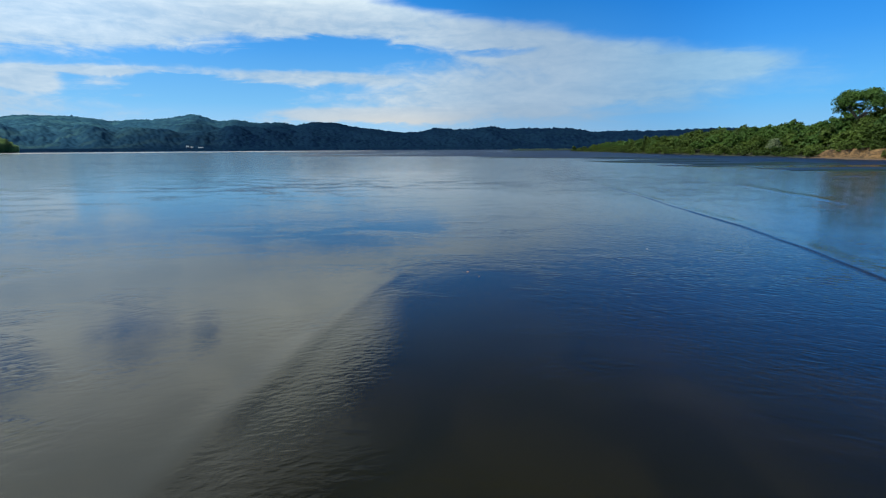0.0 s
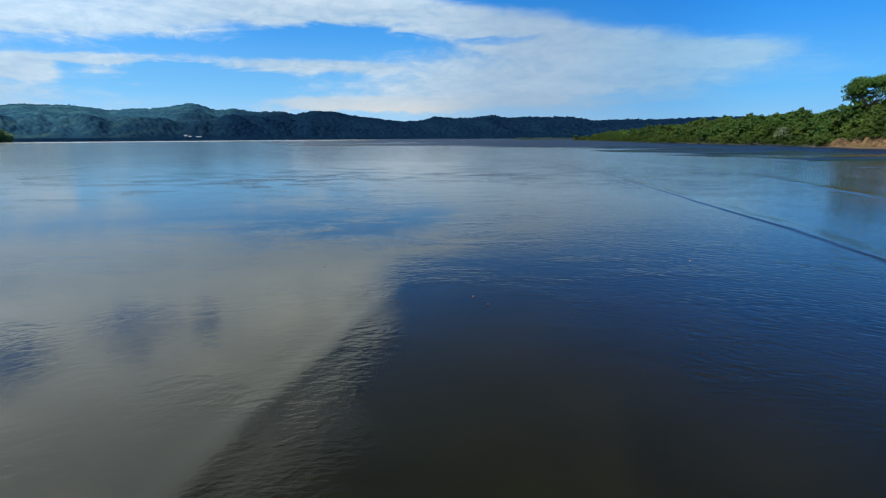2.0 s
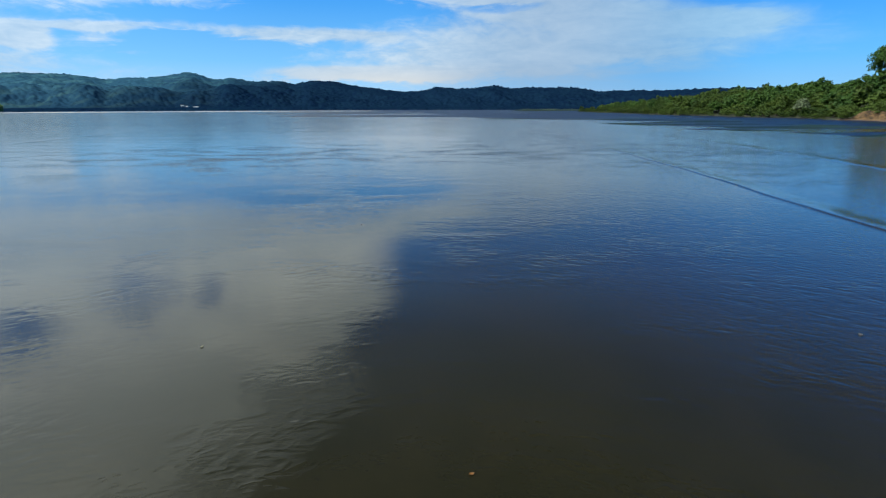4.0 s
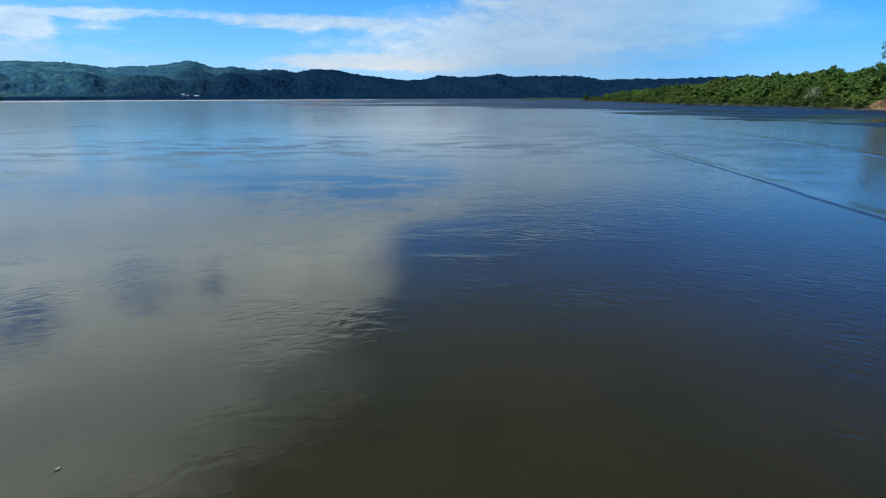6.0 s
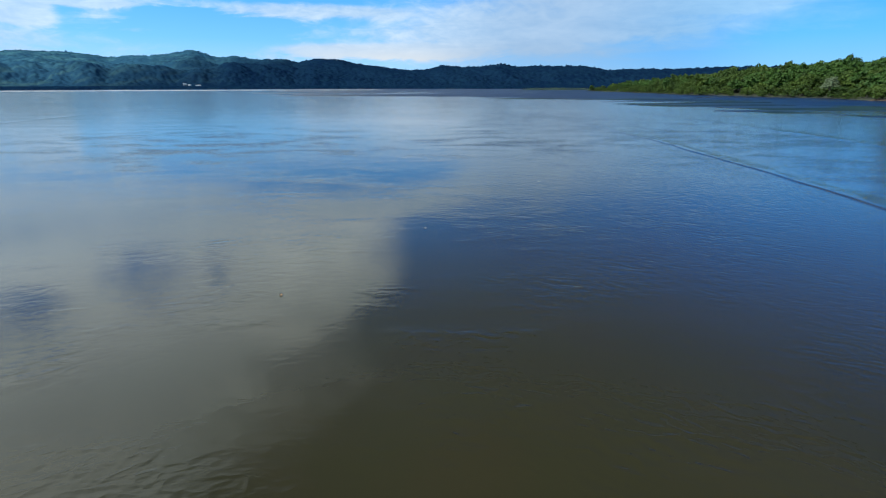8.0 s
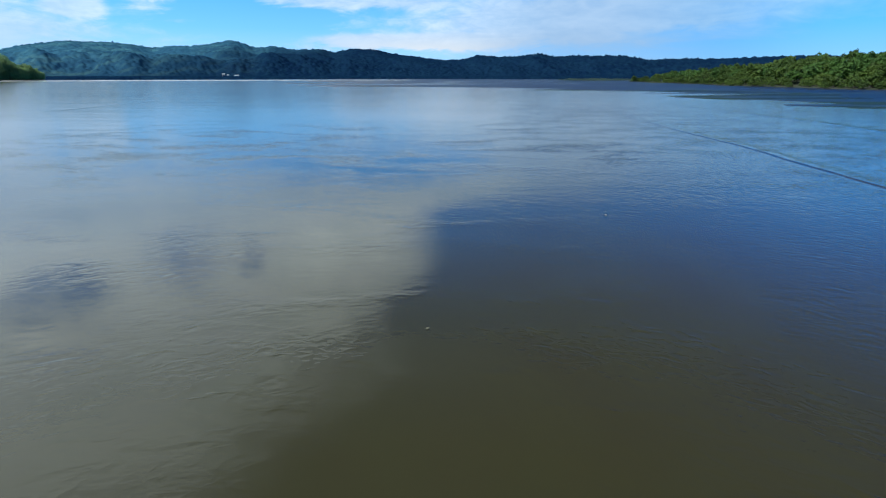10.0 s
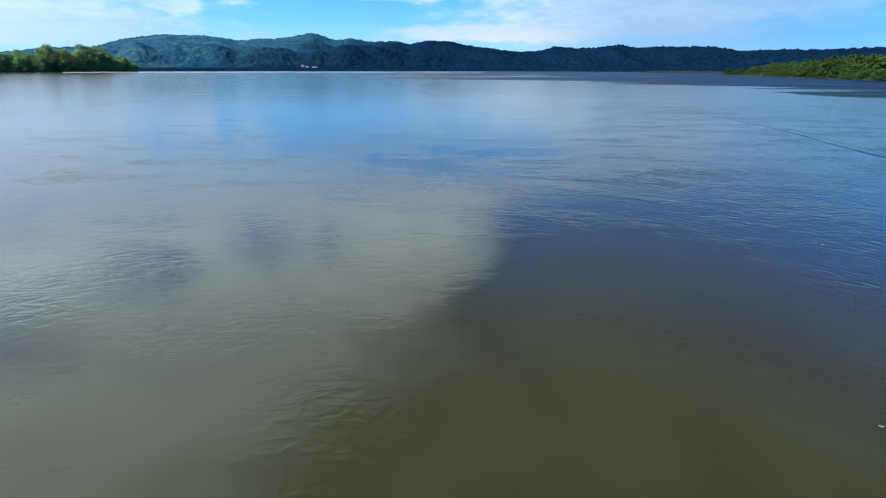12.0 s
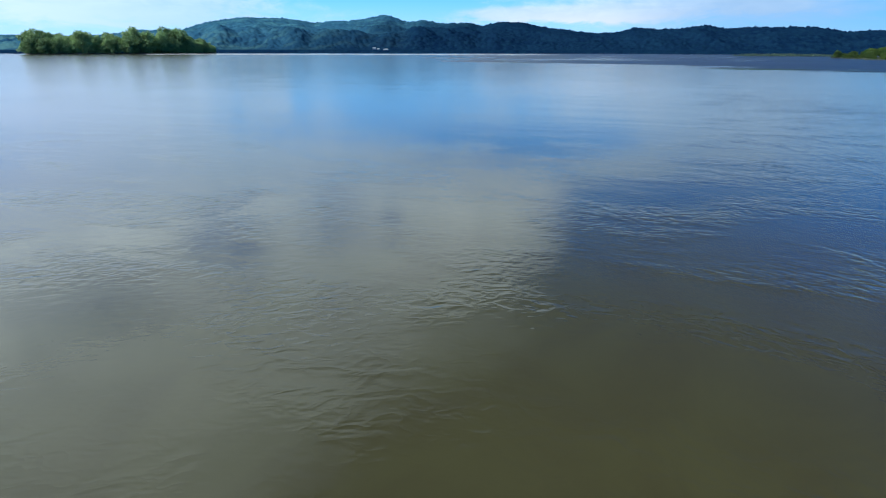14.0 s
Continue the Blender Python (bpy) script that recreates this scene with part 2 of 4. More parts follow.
def water_material():
    m, t, s = material("lagoon_water")
    p = local_coords(t)
    xyz = node(t, "ShaderNodeSeparateXYZ")
    t.links.new(p, xyz.inputs[0])
    x, y = xyz.outputs[0], xyz.outputs[1]
    silt = cloudy(t, p, 0.09, 4.0, 0.55, 0.6)
    s.inputs["IOR"].default_value = 1.333
    s.inputs["Roughness"].default_value = 0.03
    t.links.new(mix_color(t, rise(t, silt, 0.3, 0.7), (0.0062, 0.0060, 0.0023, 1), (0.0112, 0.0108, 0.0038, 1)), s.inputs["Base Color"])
    # Further in along y the water is lighter and browner.
    further_in = rise(t, calc(t, "ADD", y, calc(t, "MULTIPLY", silt, 12.0)), 9.0, 66.0)
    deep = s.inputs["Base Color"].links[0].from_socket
    t.links.new(mix_color(t, further_in, deep, (0.043, 0.0388, 0.0136, 1)), s.inputs["Base Color"])
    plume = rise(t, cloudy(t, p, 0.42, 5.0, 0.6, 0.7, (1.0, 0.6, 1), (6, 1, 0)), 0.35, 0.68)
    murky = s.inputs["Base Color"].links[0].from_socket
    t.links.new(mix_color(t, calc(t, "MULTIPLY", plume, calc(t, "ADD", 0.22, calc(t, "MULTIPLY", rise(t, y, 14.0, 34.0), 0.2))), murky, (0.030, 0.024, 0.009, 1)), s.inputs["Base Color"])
    # Long low crests that run across the lagoon: x = base + slope * y + bend * (y - middle)^2, from y0 to y1.
    wobble = calc(t, "MULTIPLY", calc(t, "SUBTRACT", cloudy(t, p, 0.05, 3.0, 0.5), 0.5), 2.4)
    broken = calc(t, "ADD", calc(t, "MULTIPLY", rise(t, cloudy(t, p, 0.07, 2.0, 0.5, 0.0, (1, 1, 1), (9, 4, 0)), 0.3, 0.6), 0.5), 0.5)
    crests, train = 0.0, 0.0
    for base, slope, bend, middle, y0, y1, tall, wide, wake in (
        (20.5, 0.0, -0.0014, 70, 12, 120, 0.075, 0.28, 0.3),
        (38.5, 0.0, -0.0022, 88, 40, 140, 0.062, 0.36, 0.2),
        (-5.0, 0.0, 0.0075, 0, 1, 27, 0.026, 0.45, 1.0),
        (41.9, -0.38, 0.0, 0, 77, 110, 0.008, 0.22, 0.0),
        (-50.0, -0.11, 0.0, 0, 85, 240, -0.024, 0.9, 0.0),
    ):
        off = calc(t, "SUBTRACT", y, middle)
        line = calc(t, "ADD", calc(t, "MULTIPLY", calc(t, "MULTIPLY", off, off), bend), base)
        line = calc(t, "ADD", line, calc(t, "MULTIPLY", y, slope))
        away = calc(t, "SUBTRACT", calc(t, "ADD", x, wobble), line)
        near = calc(t, "DIVIDE", calc(t, "MINIMUM", away, 0.0), wide)
        far = calc(t, "DIVIDE", calc(t, "MAXIMUM", away, 0.0), wide * (3.5 if wake and wake < 1 else 1.0))
        ridge = calc(t, "POWER", 2.718, calc(t, "MULTIPLY", calc(t, "ADD", calc(t, "MULTIPLY", near, near), calc(t, "MULTIPLY", far, far)), -1.0))
        span = calc(t, "MULTIPLY", rise(t, y, y0, y0 + 10), rise(t, y, y1, y1 - 15))
        crests = calc(t, "ADD", crests, calc(t, "MULTIPLY", calc(t, "MULTIPLY", ridge, span), calc(t, "MULTIPLY", broken, tall)))
        if wake:
            back_gap = calc(t, "DIVIDE", calc(t, "SUBTRACT", away, 1.5 if wake == 1.0 else -1.6), 1.4)
            band = calc(t, "POWER", 2.718, calc(t, "MULTIPLY", calc(t, "MULTIPLY", back_gap, back_gap), -1.0))
            train = calc(t, "ADD", train, calc(t, "MULTIPLY", calc(t, "MULTIPLY", band, span), wake))
    # Ripples in patches and behind the crests, over a slow swell.
    patch = rise(t, cloudy(t, p, 0.055, 3.0, 0.5, 0.3, (1, 0.7, 1)), 0.32, 0.68)
    wisp = rise(t, cloudy(t, p, 0.30, 3.0, 0.55, 0.5, (0.6, 1.2, 1), (5, 2, 0)), 0.42, 0.72)
    # Crests bow away on both sides of the flight line.
    bowed = node(t, "ShaderNodeCombineXYZ")
    put(t, x, bowed.inputs[0])
    bow = calc(t, "MULTIPLY", calc(t, "SQRT", calc(t, "ADD", calc(t, "MULTIPLY", x, x), 40.0)), 0.5)
    put(t, calc(t, "ADD", y, bow), bowed.inputs[1])
    small = cloudy(t, bowed.outputs[0], 1.6, 2.0, 0.55, 0.35, (1.0, 1.5, 1))
    small = calc(t, "SUBTRACT", 1.0, calc(t, "ABSOLUTE", calc(t, "SUBTRACT", calc(t, "MULTIPLY", small, 4.0), 2.0)))
    tiny = cloudy(t, bowed.outputs[0], 5.0, 2.0, 0.5, 0.2, (0.8, 1.4, 1), (3, 1, 0))
    swell = cloudy(t, p, 0.35, 2.0, 0.5, 0.0, (0.7, 1.0, 1), (1, 8, 0))
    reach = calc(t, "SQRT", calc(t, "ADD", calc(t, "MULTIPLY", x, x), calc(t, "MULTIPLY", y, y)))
    lull = calc(t, "ADD", calc(t, "MULTIPLY", rise(t, y, 34.0, 60.0), 0.001), calc(t, "MULTIPLY", rise(t, calc(t, "SUBTRACT", y, calc(t, "MULTIPLY", rise(t, x, -4.0, 8.0), 26.0)), 66.0, 88.0), 0.0025))
    right = rise(t, x, 0.0, 10.0)
    spread = calc(t, "ADD", calc(t, "MULTIPLY", calc(t, "MULTIPLY", patch, wisp), calc(t, "SUBTRACT", 0.88, calc(t, "MULTIPLY", right, 0.35))), calc(t, "MULTIPLY", right, calc(t, "ADD", 0.2, calc(t, "MULTIPLY", patch, 0.2))))
    spread = calc(t, "ADD", spread, calc(t, "MULTIPLY", rise(t, y, 56.0, 66.0), calc(t, "ADD", 0.06, calc(t, "MULTIPLY", wisp, 0.38))))
    strong = calc(t, "ADD", calc(t, "MULTIPLY", spread, calc(t, "SUBTRACT", 0.0135, lull)), 0.0010)
    strong = calc(t, "MULTIPLY", strong, calc(t, "SUBTRACT", 1.0, rise(t, calc(t, "SUBTRACT", reach, calc(t, "MULTIPLY", right, 50.0)), 70.0, 112.0)))
    strong = calc(t, "ADD", strong, calc(t, "MULTIPLY", train, 0.0010))
    height = calc(t, "MULTIPLY", small, strong)
    height = calc(t, "ADD", height, calc(t, "MULTIPLY", tiny, calc(t, "ADD", calc(t, "MULTIPLY", strong, 0.55), calc(t, "MULTIPLY", train, 0.0045))))
    height = calc(t, "ADD", height, calc(t, "MULTIPLY", swell, calc(t, "MULTIPLY", rise(t, reach, 100.0, 35.0), 0.006)))
    # Far out only long low undulations show, as level streaks.
    level = cloudy(t, p, 1.0, 3.0, 0.6, 0.0, (0.025, 0.20, 1), (3, 7, 0))
    height = calc(t, "ADD", height, calc(t, "MULTIPLY", level, calc(t, "MULTIPLY", rise(t, reach, 55.0, 160.0), 0.075)))
    height = calc(t, "ADD", height, crests)
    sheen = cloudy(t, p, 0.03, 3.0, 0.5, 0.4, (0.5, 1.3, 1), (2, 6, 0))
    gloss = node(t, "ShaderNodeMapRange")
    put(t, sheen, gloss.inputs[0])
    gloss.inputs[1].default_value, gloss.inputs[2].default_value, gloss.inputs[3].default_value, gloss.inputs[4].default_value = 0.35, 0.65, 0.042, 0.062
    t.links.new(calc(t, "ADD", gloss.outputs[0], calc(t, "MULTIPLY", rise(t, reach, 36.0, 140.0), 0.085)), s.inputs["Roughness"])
    add_bump(t, s, height, 1.0)
    return m


def mud_material(name, dark, light, rough=0.45, gloss=0.35):
    m, t, s = material(name)
    p = local_coords(t)
    big = cloudy(t, p, 0.035, 4.0, 0.55, 0.8, (0.5, 1, 1))
    algae = cloudy(t, p, 0.05, 5.0, 0.6, 1.0, (0.6, 1.2, 1), (4, 8, 0))
    tone = mix_color(t, rise(t, big, 0.35, 0.65), dark, light)
    tone = mix_color(t, rise(t, algae, 0.55, 0.68), tone, (0.03, 0.045, 0.018, 1))
    t.links.new(tone, s.inputs["Base Color"])
    s.inputs["Roughness"].default_value = rough
    s.inputs["Specular IOR Level"].default_value = gloss
    add_bump(t, s, cloudy(t, p, 0.8, 4.0, 0.6), 0.06)
    return m


def soil_material(name, dark, light, scale=0.35):
    m, t, s = material(name)
    p = local_coords(t)
    n1 = cloudy(t, p, scale, 5.0, 0.6, 0.5, (1, 1, 2.5))
    n2 = cloudy(t, p, scale * 7, 4.0, 0.6)
    t.links.new(mix_color(t, rise(t, calc(t, "ADD", calc(t, "MULTIPLY", n1, 0.7), calc(t, "MULTIPLY", n2, 0.3)), 0.35, 0.65), dark, light), s.inputs["Base Color"])
    s.inputs["Roughness"].default_value = 0.9
    add_bump(t, s, n2, 0.3)
    return m


def leaf_material(name, dark, light, glow=0.25):
    m, t, s = material(name)
    rnd = node(t, "ShaderNodeObjectInfo").outputs["Random"]
    island = node(t, "ShaderNodeNewGeometry").outputs["Random Per Island"]
    big = cloudy(t, local_coords(t), 0.45, 2.0, 0.5)
    place = node(t, "ShaderNodeNewGeometry").outputs["Position"]
    stand_tone = cloudy(t, place, 0.045, 2.0, 0.5, 0.0, (1, 1, 1), (4, 4, 0))
    rnd = calc(t, "ADD", calc(t, "MULTIPLY", rnd, 0.3), calc(t, "MULTIPLY", rise(t, stand_tone, 0.36, 0.64), 0.8))
    k = calc(t, "ADD", calc(t, "MULTIPLY", rnd, 0.5), calc(t, "ADD", calc(t, "MULTIPLY", island, 0.3), calc(t, "MULTIPLY", big, 0.25)))
    tone = mix_color(t, k, dark, light)
    t.links.new(tone, s.inputs["Base Color"])
    s.inputs["Roughness"].default_value = 0.55
    s.inputs["Specular IOR Level"].default_value = 0.25
    tr = node(t, "ShaderNodeBsdfTranslucent")
    t.links.new(tone, tr.inputs["Color"])
    mx = node(t, "ShaderNodeMixShader")
    mx.inputs[0].default_value = glow
    t.links.new(s.outputs[0], mx.inputs[1])
    t.links.new(tr.outputs[0], mx.inputs[2])
    t.links.new(mx.outputs[0], t.nodes["Material Output"].inputs["Surface"])
    return m


def hazy_forest_material():
    m, t, s = material("hazy_hill_forest")
    p = local_coords(t)
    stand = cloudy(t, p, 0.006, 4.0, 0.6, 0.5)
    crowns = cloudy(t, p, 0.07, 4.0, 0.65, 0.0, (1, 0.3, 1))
    # Blue haze and cloud shade are put into these base colours.
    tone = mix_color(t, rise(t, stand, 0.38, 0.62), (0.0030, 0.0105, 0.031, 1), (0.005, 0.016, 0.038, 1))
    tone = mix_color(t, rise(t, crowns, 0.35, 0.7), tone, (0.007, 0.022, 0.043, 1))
    # Lighter green on the western hills, painted in for sunlit slopes and haze.
    xyz = node(t, "ShaderNodeSeparateXYZ")
    t.links.new(p, xyz.inputs[0])
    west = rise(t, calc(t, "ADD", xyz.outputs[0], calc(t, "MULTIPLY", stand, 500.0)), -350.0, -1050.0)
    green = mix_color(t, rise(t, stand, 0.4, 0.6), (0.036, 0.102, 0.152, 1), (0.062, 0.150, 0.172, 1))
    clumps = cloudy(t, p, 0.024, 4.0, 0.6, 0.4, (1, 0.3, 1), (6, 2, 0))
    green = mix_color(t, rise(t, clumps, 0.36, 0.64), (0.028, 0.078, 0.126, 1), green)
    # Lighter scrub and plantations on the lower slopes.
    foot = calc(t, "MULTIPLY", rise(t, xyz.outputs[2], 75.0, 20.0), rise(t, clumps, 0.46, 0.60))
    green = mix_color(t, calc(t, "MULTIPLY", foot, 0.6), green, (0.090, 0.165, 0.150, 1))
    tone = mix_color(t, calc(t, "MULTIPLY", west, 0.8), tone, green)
    # One tree is lighter than the next.
    island = node(t, "ShaderNodeNewGeometry").outputs["Random Per Island"]
    shade = node(t, "ShaderNodeVectorMath", operation="SCALE")
    put(t, tone, shade.inputs[0])
    put(t, calc(t, "ADD", 0.75, calc(t, "MULTIPLY", island, 0.5)), shade.inputs["Scale"])
    t.links.new(shade.outputs[0], s.inputs["Base Color"])
    s.inputs["Roughness"].default_value = 0.9
    s.inputs["Specular IOR Level"].default_value = 0.0
    add_bump(t, s, calc(t, "ADD", calc(t, "MULTIPLY", crowns, 1.2), calc(t, "MULTIPLY", clumps, 2.0)), 1.0)
    return m


def bark_material(name, dark, light):
    m, t, s = material(name)
    n = cloudy(t, local_coords(t), 2.0, 4.0, 0.6, 0.3, (3, 3, 0.6))
    t.links.new(mix_color(t, n, dark, light), s.inputs["Base Color"])
    s.inputs["Roughness"].default_value = 0.9
    add_bump(t, s, n, 0.05)
    return m


def paint_material(name, color, rough=0.7):
    m, t, s = material(name)
    n = cloudy(t, local_coords(t), 0.7, 4.0, 0.6)
    low = tuple(c * 0.8 for c in color[:3]) + (1,)
    t.links.new(mix_color(t, n, low, color), s.inputs["Base Color"])
    s.inputs["Roughness"].default_value = rough
    return m


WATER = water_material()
# The blue tint puts mirrored sky into the wet mud's base colour.
MUD = mud_material("wet_mud", (0.008, 0.011, 0.022, 1), (0.018, 0.022, 0.040, 1), 0.42, 0.11)
ALGAE = mud_material("algae_mud", (0.012, 0.024, 0.014, 1), (0.024, 0.044, 0.020, 1), 0.6, 0.12)
# Ochre earth; the bank's shaded hollows are painted in as the dark tone.
EARTH = soil_material("eroded_earth", (0.020, 0.012, 0.006, 1), (0.24, 0.140, 0.055, 1), 0.55)
BEACH = soil_material("damp_sand", (0.10, 0.066, 0.034, 1), (0.20, 0.135, 0.078, 1), 0.8)
SAND = soil_material("pale_sand", (0.26, 0.20, 0.14, 1), (0.46, 0.38, 0.28, 1), 0.8)
PALE = soil_material("pale_strip", (0.42, 0.40, 0.37, 1), (0.62, 0.60, 0.56, 1), 0.8)
FLOOR = soil_material("forest_floor", (0.020, 0.026, 0.010, 1), (0.05, 0.055, 0.022, 1))
GRASS = soil_material("marsh_grass", (0.030, 0.055, 0.040, 1), (0.065, 0.098, 0.065, 1), 0.2)
HAZY_FOREST = hazy_forest_material()
LEAF = leaf_material("mangrove_leaf", (0.020, 0.050, 0.010, 1), (0.102, 0.150, 0.024, 1), 0.33)
LEAF_DARK = leaf_material("broad_leaf", (0.024, 0.064, 0.014, 1), (0.098, 0.175, 0.032, 1), 0.35)
LEAF_PALE = leaf_material("dry_leaf", (0.09, 0.12, 0.06, 1), (0.20, 0.24, 0.13, 1))
LEAF_GREY = leaf_material("islet_leaf", (0.045, 0.10, 0.030, 1), (0.38, 0.50, 0.19, 1), 0.36)
BARK = bark_material("grey_bark", (0.05, 0.042, 0.034, 1), (0.17, 0.15, 0.125, 1))
WALL = paint_material("white_wash", (0.42, 0.42, 0.41, 1))
ROOF = paint_material("tin_roof", (0.36, 0.38, 0.40, 1), 0.5)
FALLEN = paint_material("fallen_leaf", (0.42, 0.20, 0.05, 1), 0.5)
FADED = paint_material("faded_leaf", (0.45, 0.42, 0.30, 1), 0.5)
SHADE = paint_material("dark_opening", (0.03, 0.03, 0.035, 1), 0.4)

# ---- mesh helpers ----


def mesh_from(name, verts, faces, mat, smooth=False):
    me = bpy.data.meshes.new(name)
    me.from_pydata([tuple(map(float, v)) for v in verts], [], [tuple(map(int, f)) for f in faces])
    me.materials.append(mat)
    if smooth:
        me.polygons.foreach_set("use_smooth", [True] * len(me.polygons))
    me.update()
    return me


def part_from(name, me, parent, label=""):
    ob = new(name, me)
    ob.parent = parent
    return tagged(ob, label) if label else ob


def part(name, bm, mat, parent, label=""):
    me = bpy.data.meshes.new(name)
    bm.to_mesh(me)
    bm.free()
    me.materials.append(mat)
    return part_from(name, me, parent, label)


def grid_faces(rows, cols):
    i = np.arange(rows - 1)[:, None] * cols + np.arange(cols - 1)[None, :]
    return np.stack([i, i + 1, i + cols + 1, i + cols], -1).reshape(-1, 4)


def hashed(ix, iy, seed=0):
    v = np.sin(ix * 127.1 + iy * 311.7 + seed * 74.7) * 43758.5453
    return v - np.floor(v)


def value_noise(x, y, seed=0):
    ix, iy = np.floor(x), np.floor(y)
    fx, fy = x - ix, y - iy
    fx, fy = fx * fx * (3 - 2 * fx), fy * fy * (3 - 2 * fy)
    a = hashed(ix, iy, seed) * (1 - fx) + hashed(ix + 1, iy, seed) * fx
    b = hashed(ix, iy + 1, seed) * (1 - fx) + hashed(ix + 1, iy + 1, seed) * fx
    return a * (1 - fy) + b * fy


def fbm(x, y, octaves=4, seed=0):
    total, amp, norm = 0.0, 1.0, 0.0
    for k in range(octaves):
        total = total + amp * value_noise(x * 2**k, y * 2**k, seed + k)
        norm += amp
        amp *= 0.5
    return total / norm


def domes(x, y, seed=0):
    """Round tree tops on a jittered lattice: 1 at a crown's middle, 0 between crowns."""
    ix, iy = np.floor(x), np.floor(y)
    best = np.full(np.shape(x), 9.0)
    high = np.zeros(np.shape(x))
    for ox in (-1, 0, 1):
        for oy in (-1, 0, 1):
            jx, jy = ix + ox, iy + oy
            d = (x - jx - hashed(jx, jy, seed)) ** 2 + (y - jy - hashed(jx, jy, seed + 5)) ** 2
            h = 0.3 + 0.7 * hashed(jx, jy, seed + 9)
            near = d < best
            best, high = np.where(near, d, best), np.where(near, h, high)
    return high * np.clip(1 - 2.0 * best, 0, 1) ** 0.8


def smooth01(v):
    v = np.clip(v, 0, 1)
    return v * v * (3 - 2 * v)


# ---- water ----
ring = [0, 30, 60, 120, 250, 500, 1000, 2000, 4900]
verts, faces = [(0, 0, 0)], []
for r in ring[1:]:
    verts += [(r * math.cos(k * math.tau / 96), r * math.sin(k * math.tau / 96), 0) for k in range(96)]
faces += [(0, 1 + k, 1 + (k + 1) % 96) for k in range(96)]
for j in range(len(ring) - 2):
    b = 1 + 96 * j
    faces += [(b + k, b + 96 + k, b + 96 + (k + 1) % 96, b + (k + 1) % 96) for k in range(96)]
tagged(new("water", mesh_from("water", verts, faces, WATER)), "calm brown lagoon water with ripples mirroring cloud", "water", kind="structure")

# ---- far hills: low wooded shore, spurs and a forested ridge ----
SKYLINE_AZ = [-75, -66, -58, -55.5, -50, -45, -43, -40.8, -37.6, -33, -31.2, -29.8, -28, -26.5, -24.3, -22.4, -20.8, -19, -16.3, -15.3, -13, -11.3, -9.6, -6, -4.4, -2, -0.8, 1, 3.4, 4.9, 6.9, 9.2, 13.4, 15.5, 17.2, 20.9, 26, 28.2, 40, 52]
SKYLINE_EL = [0.6, 0.7, 0.75, 0.85, 1.1, 1.6, 1.6, 2.35, 2.8, 2.72, 2.35, 2.6, 2.6, 2.8, 3.2, 2.5, 2.75, 2.4, 2.5, 2.2, 2.58, 2.5, 2.15, 1.7, 1.5, 1.6, 2.05, 1.8, 1.9, 2.15, 1.8, 1.9, 1.85, 1.45, 1.55, 1.5, 1.65, 1.65, 1.4, 1.2]


def skyline(a):
    """The ridge's elevation, rounded between the listed azimuths."""
    return sum(np.interp(a + d, SKYLINE_AZ, SKYLINE_EL) for d in (-0.36, -0.18, 0.0, 0.18, 0.36)) / 5


def ridge_range(a):
    """How far off the main ridge stands at azimuth a."""
    return np.interp(a, [-60, -30, -10, 5, 20, 50], [2700, 2950, 2800, 2350, 2400, 2500])


def mounds(x, y, seed):
    """Smooth rounded hills on a jittered lattice, 0 to 1."""
    ix, iy = np.floor(x), np.floor(y)
    top = np.zeros(np.shape(x))
    for ox in (-1, 0, 1):
        for oy in (-1, 0, 1):
            jx, jy = ix + ox, iy + oy
            d = (x - jx - hashed(jx, jy, seed)) ** 2 + (y - jy - hashed(jx, jy, seed + 5)) ** 2
            bump = (0.15 + 0.85 * hashed(jx, jy, seed + 9)) * np.clip(1 - d / 0.9, 0, 1) ** 1.5
            top = np.maximum(top, bump)
    return top


def hill_height(a, r):
    """Ground and canopy at azimuth a (degrees) and distance r."""
    lean = ridge_range(a)
    crest = lean * np.tan(np.radians(skyline(a))) + EYE
    foot = 1600 + 160 * (fbm(a * 0.35 + 50, a * 0, 3, 3) - 0.5)
    s = (r - foot) / (lean - foot)
    x, y = np.radians(a) * 2600, r
    c = np.clip(s, 0, 1)
    # Broad spurs run down from the ridge, with shallow gullies between them.
    bend = (fbm(x / 620 + 9, y / 620, 3, 11) - 0.5) * 2.2
    broad = 0.5 + 0.5 * np.cos(2 * np.pi * (x / 420 + bend + r / 1500))
    slim = 0.5 + 0.5 * np.cos(2 * np.pi * (x / 170 + 1.4 * bend + r / 800))
    p = 0.25 + 0.75 * (0.68 * broad + 0.32 * slim)
    shape = p * c ** 0.9 + (1 - p) * c ** 1.9
    h = 1.2 + (crest - 9.0) * shape
    h = np.where(s > 1, 1.2 + (crest - 9.0) * np.clip(1 - (s - 1) * 1.2, 0, 1), h)
    # Rounded wooded foothills stand before the western ridge.
    west = smooth01((-8 - a) / 14)
    wander = 120 * fbm(x / 400, y / 400, 2, 45)
    knolls = 34 * mounds((x + wander) / 270, (y + wander) / 300, 14) + 11 * mounds((x - wander) / 120, y / 170, 47)
    knolls = (0.22 + 0.78 * west) * knolls * smooth01((r - foot + 60) / 420) * smooth01((2500 - r) / 380)
    h = np.minimum(h + knolls, np.maximum(h, 0.78 * crest))
    wood = domes(x / 25, y / 34, 2) * 5.5 + domes(x / 13, y / 22, 4) * 3.0
    shore_r = 700 + 60 * fbm(a * 0.4, a * 0 + 3, 3, 8)
    fringe = smooth01((r - shore_r) / 30)
    low = np.where(s < 0, 0.34, np.clip(0.34 + s * 8, 0.34, 1.0))
    return fringe * (h + wood * low) - 2.0 * (1 - fringe)


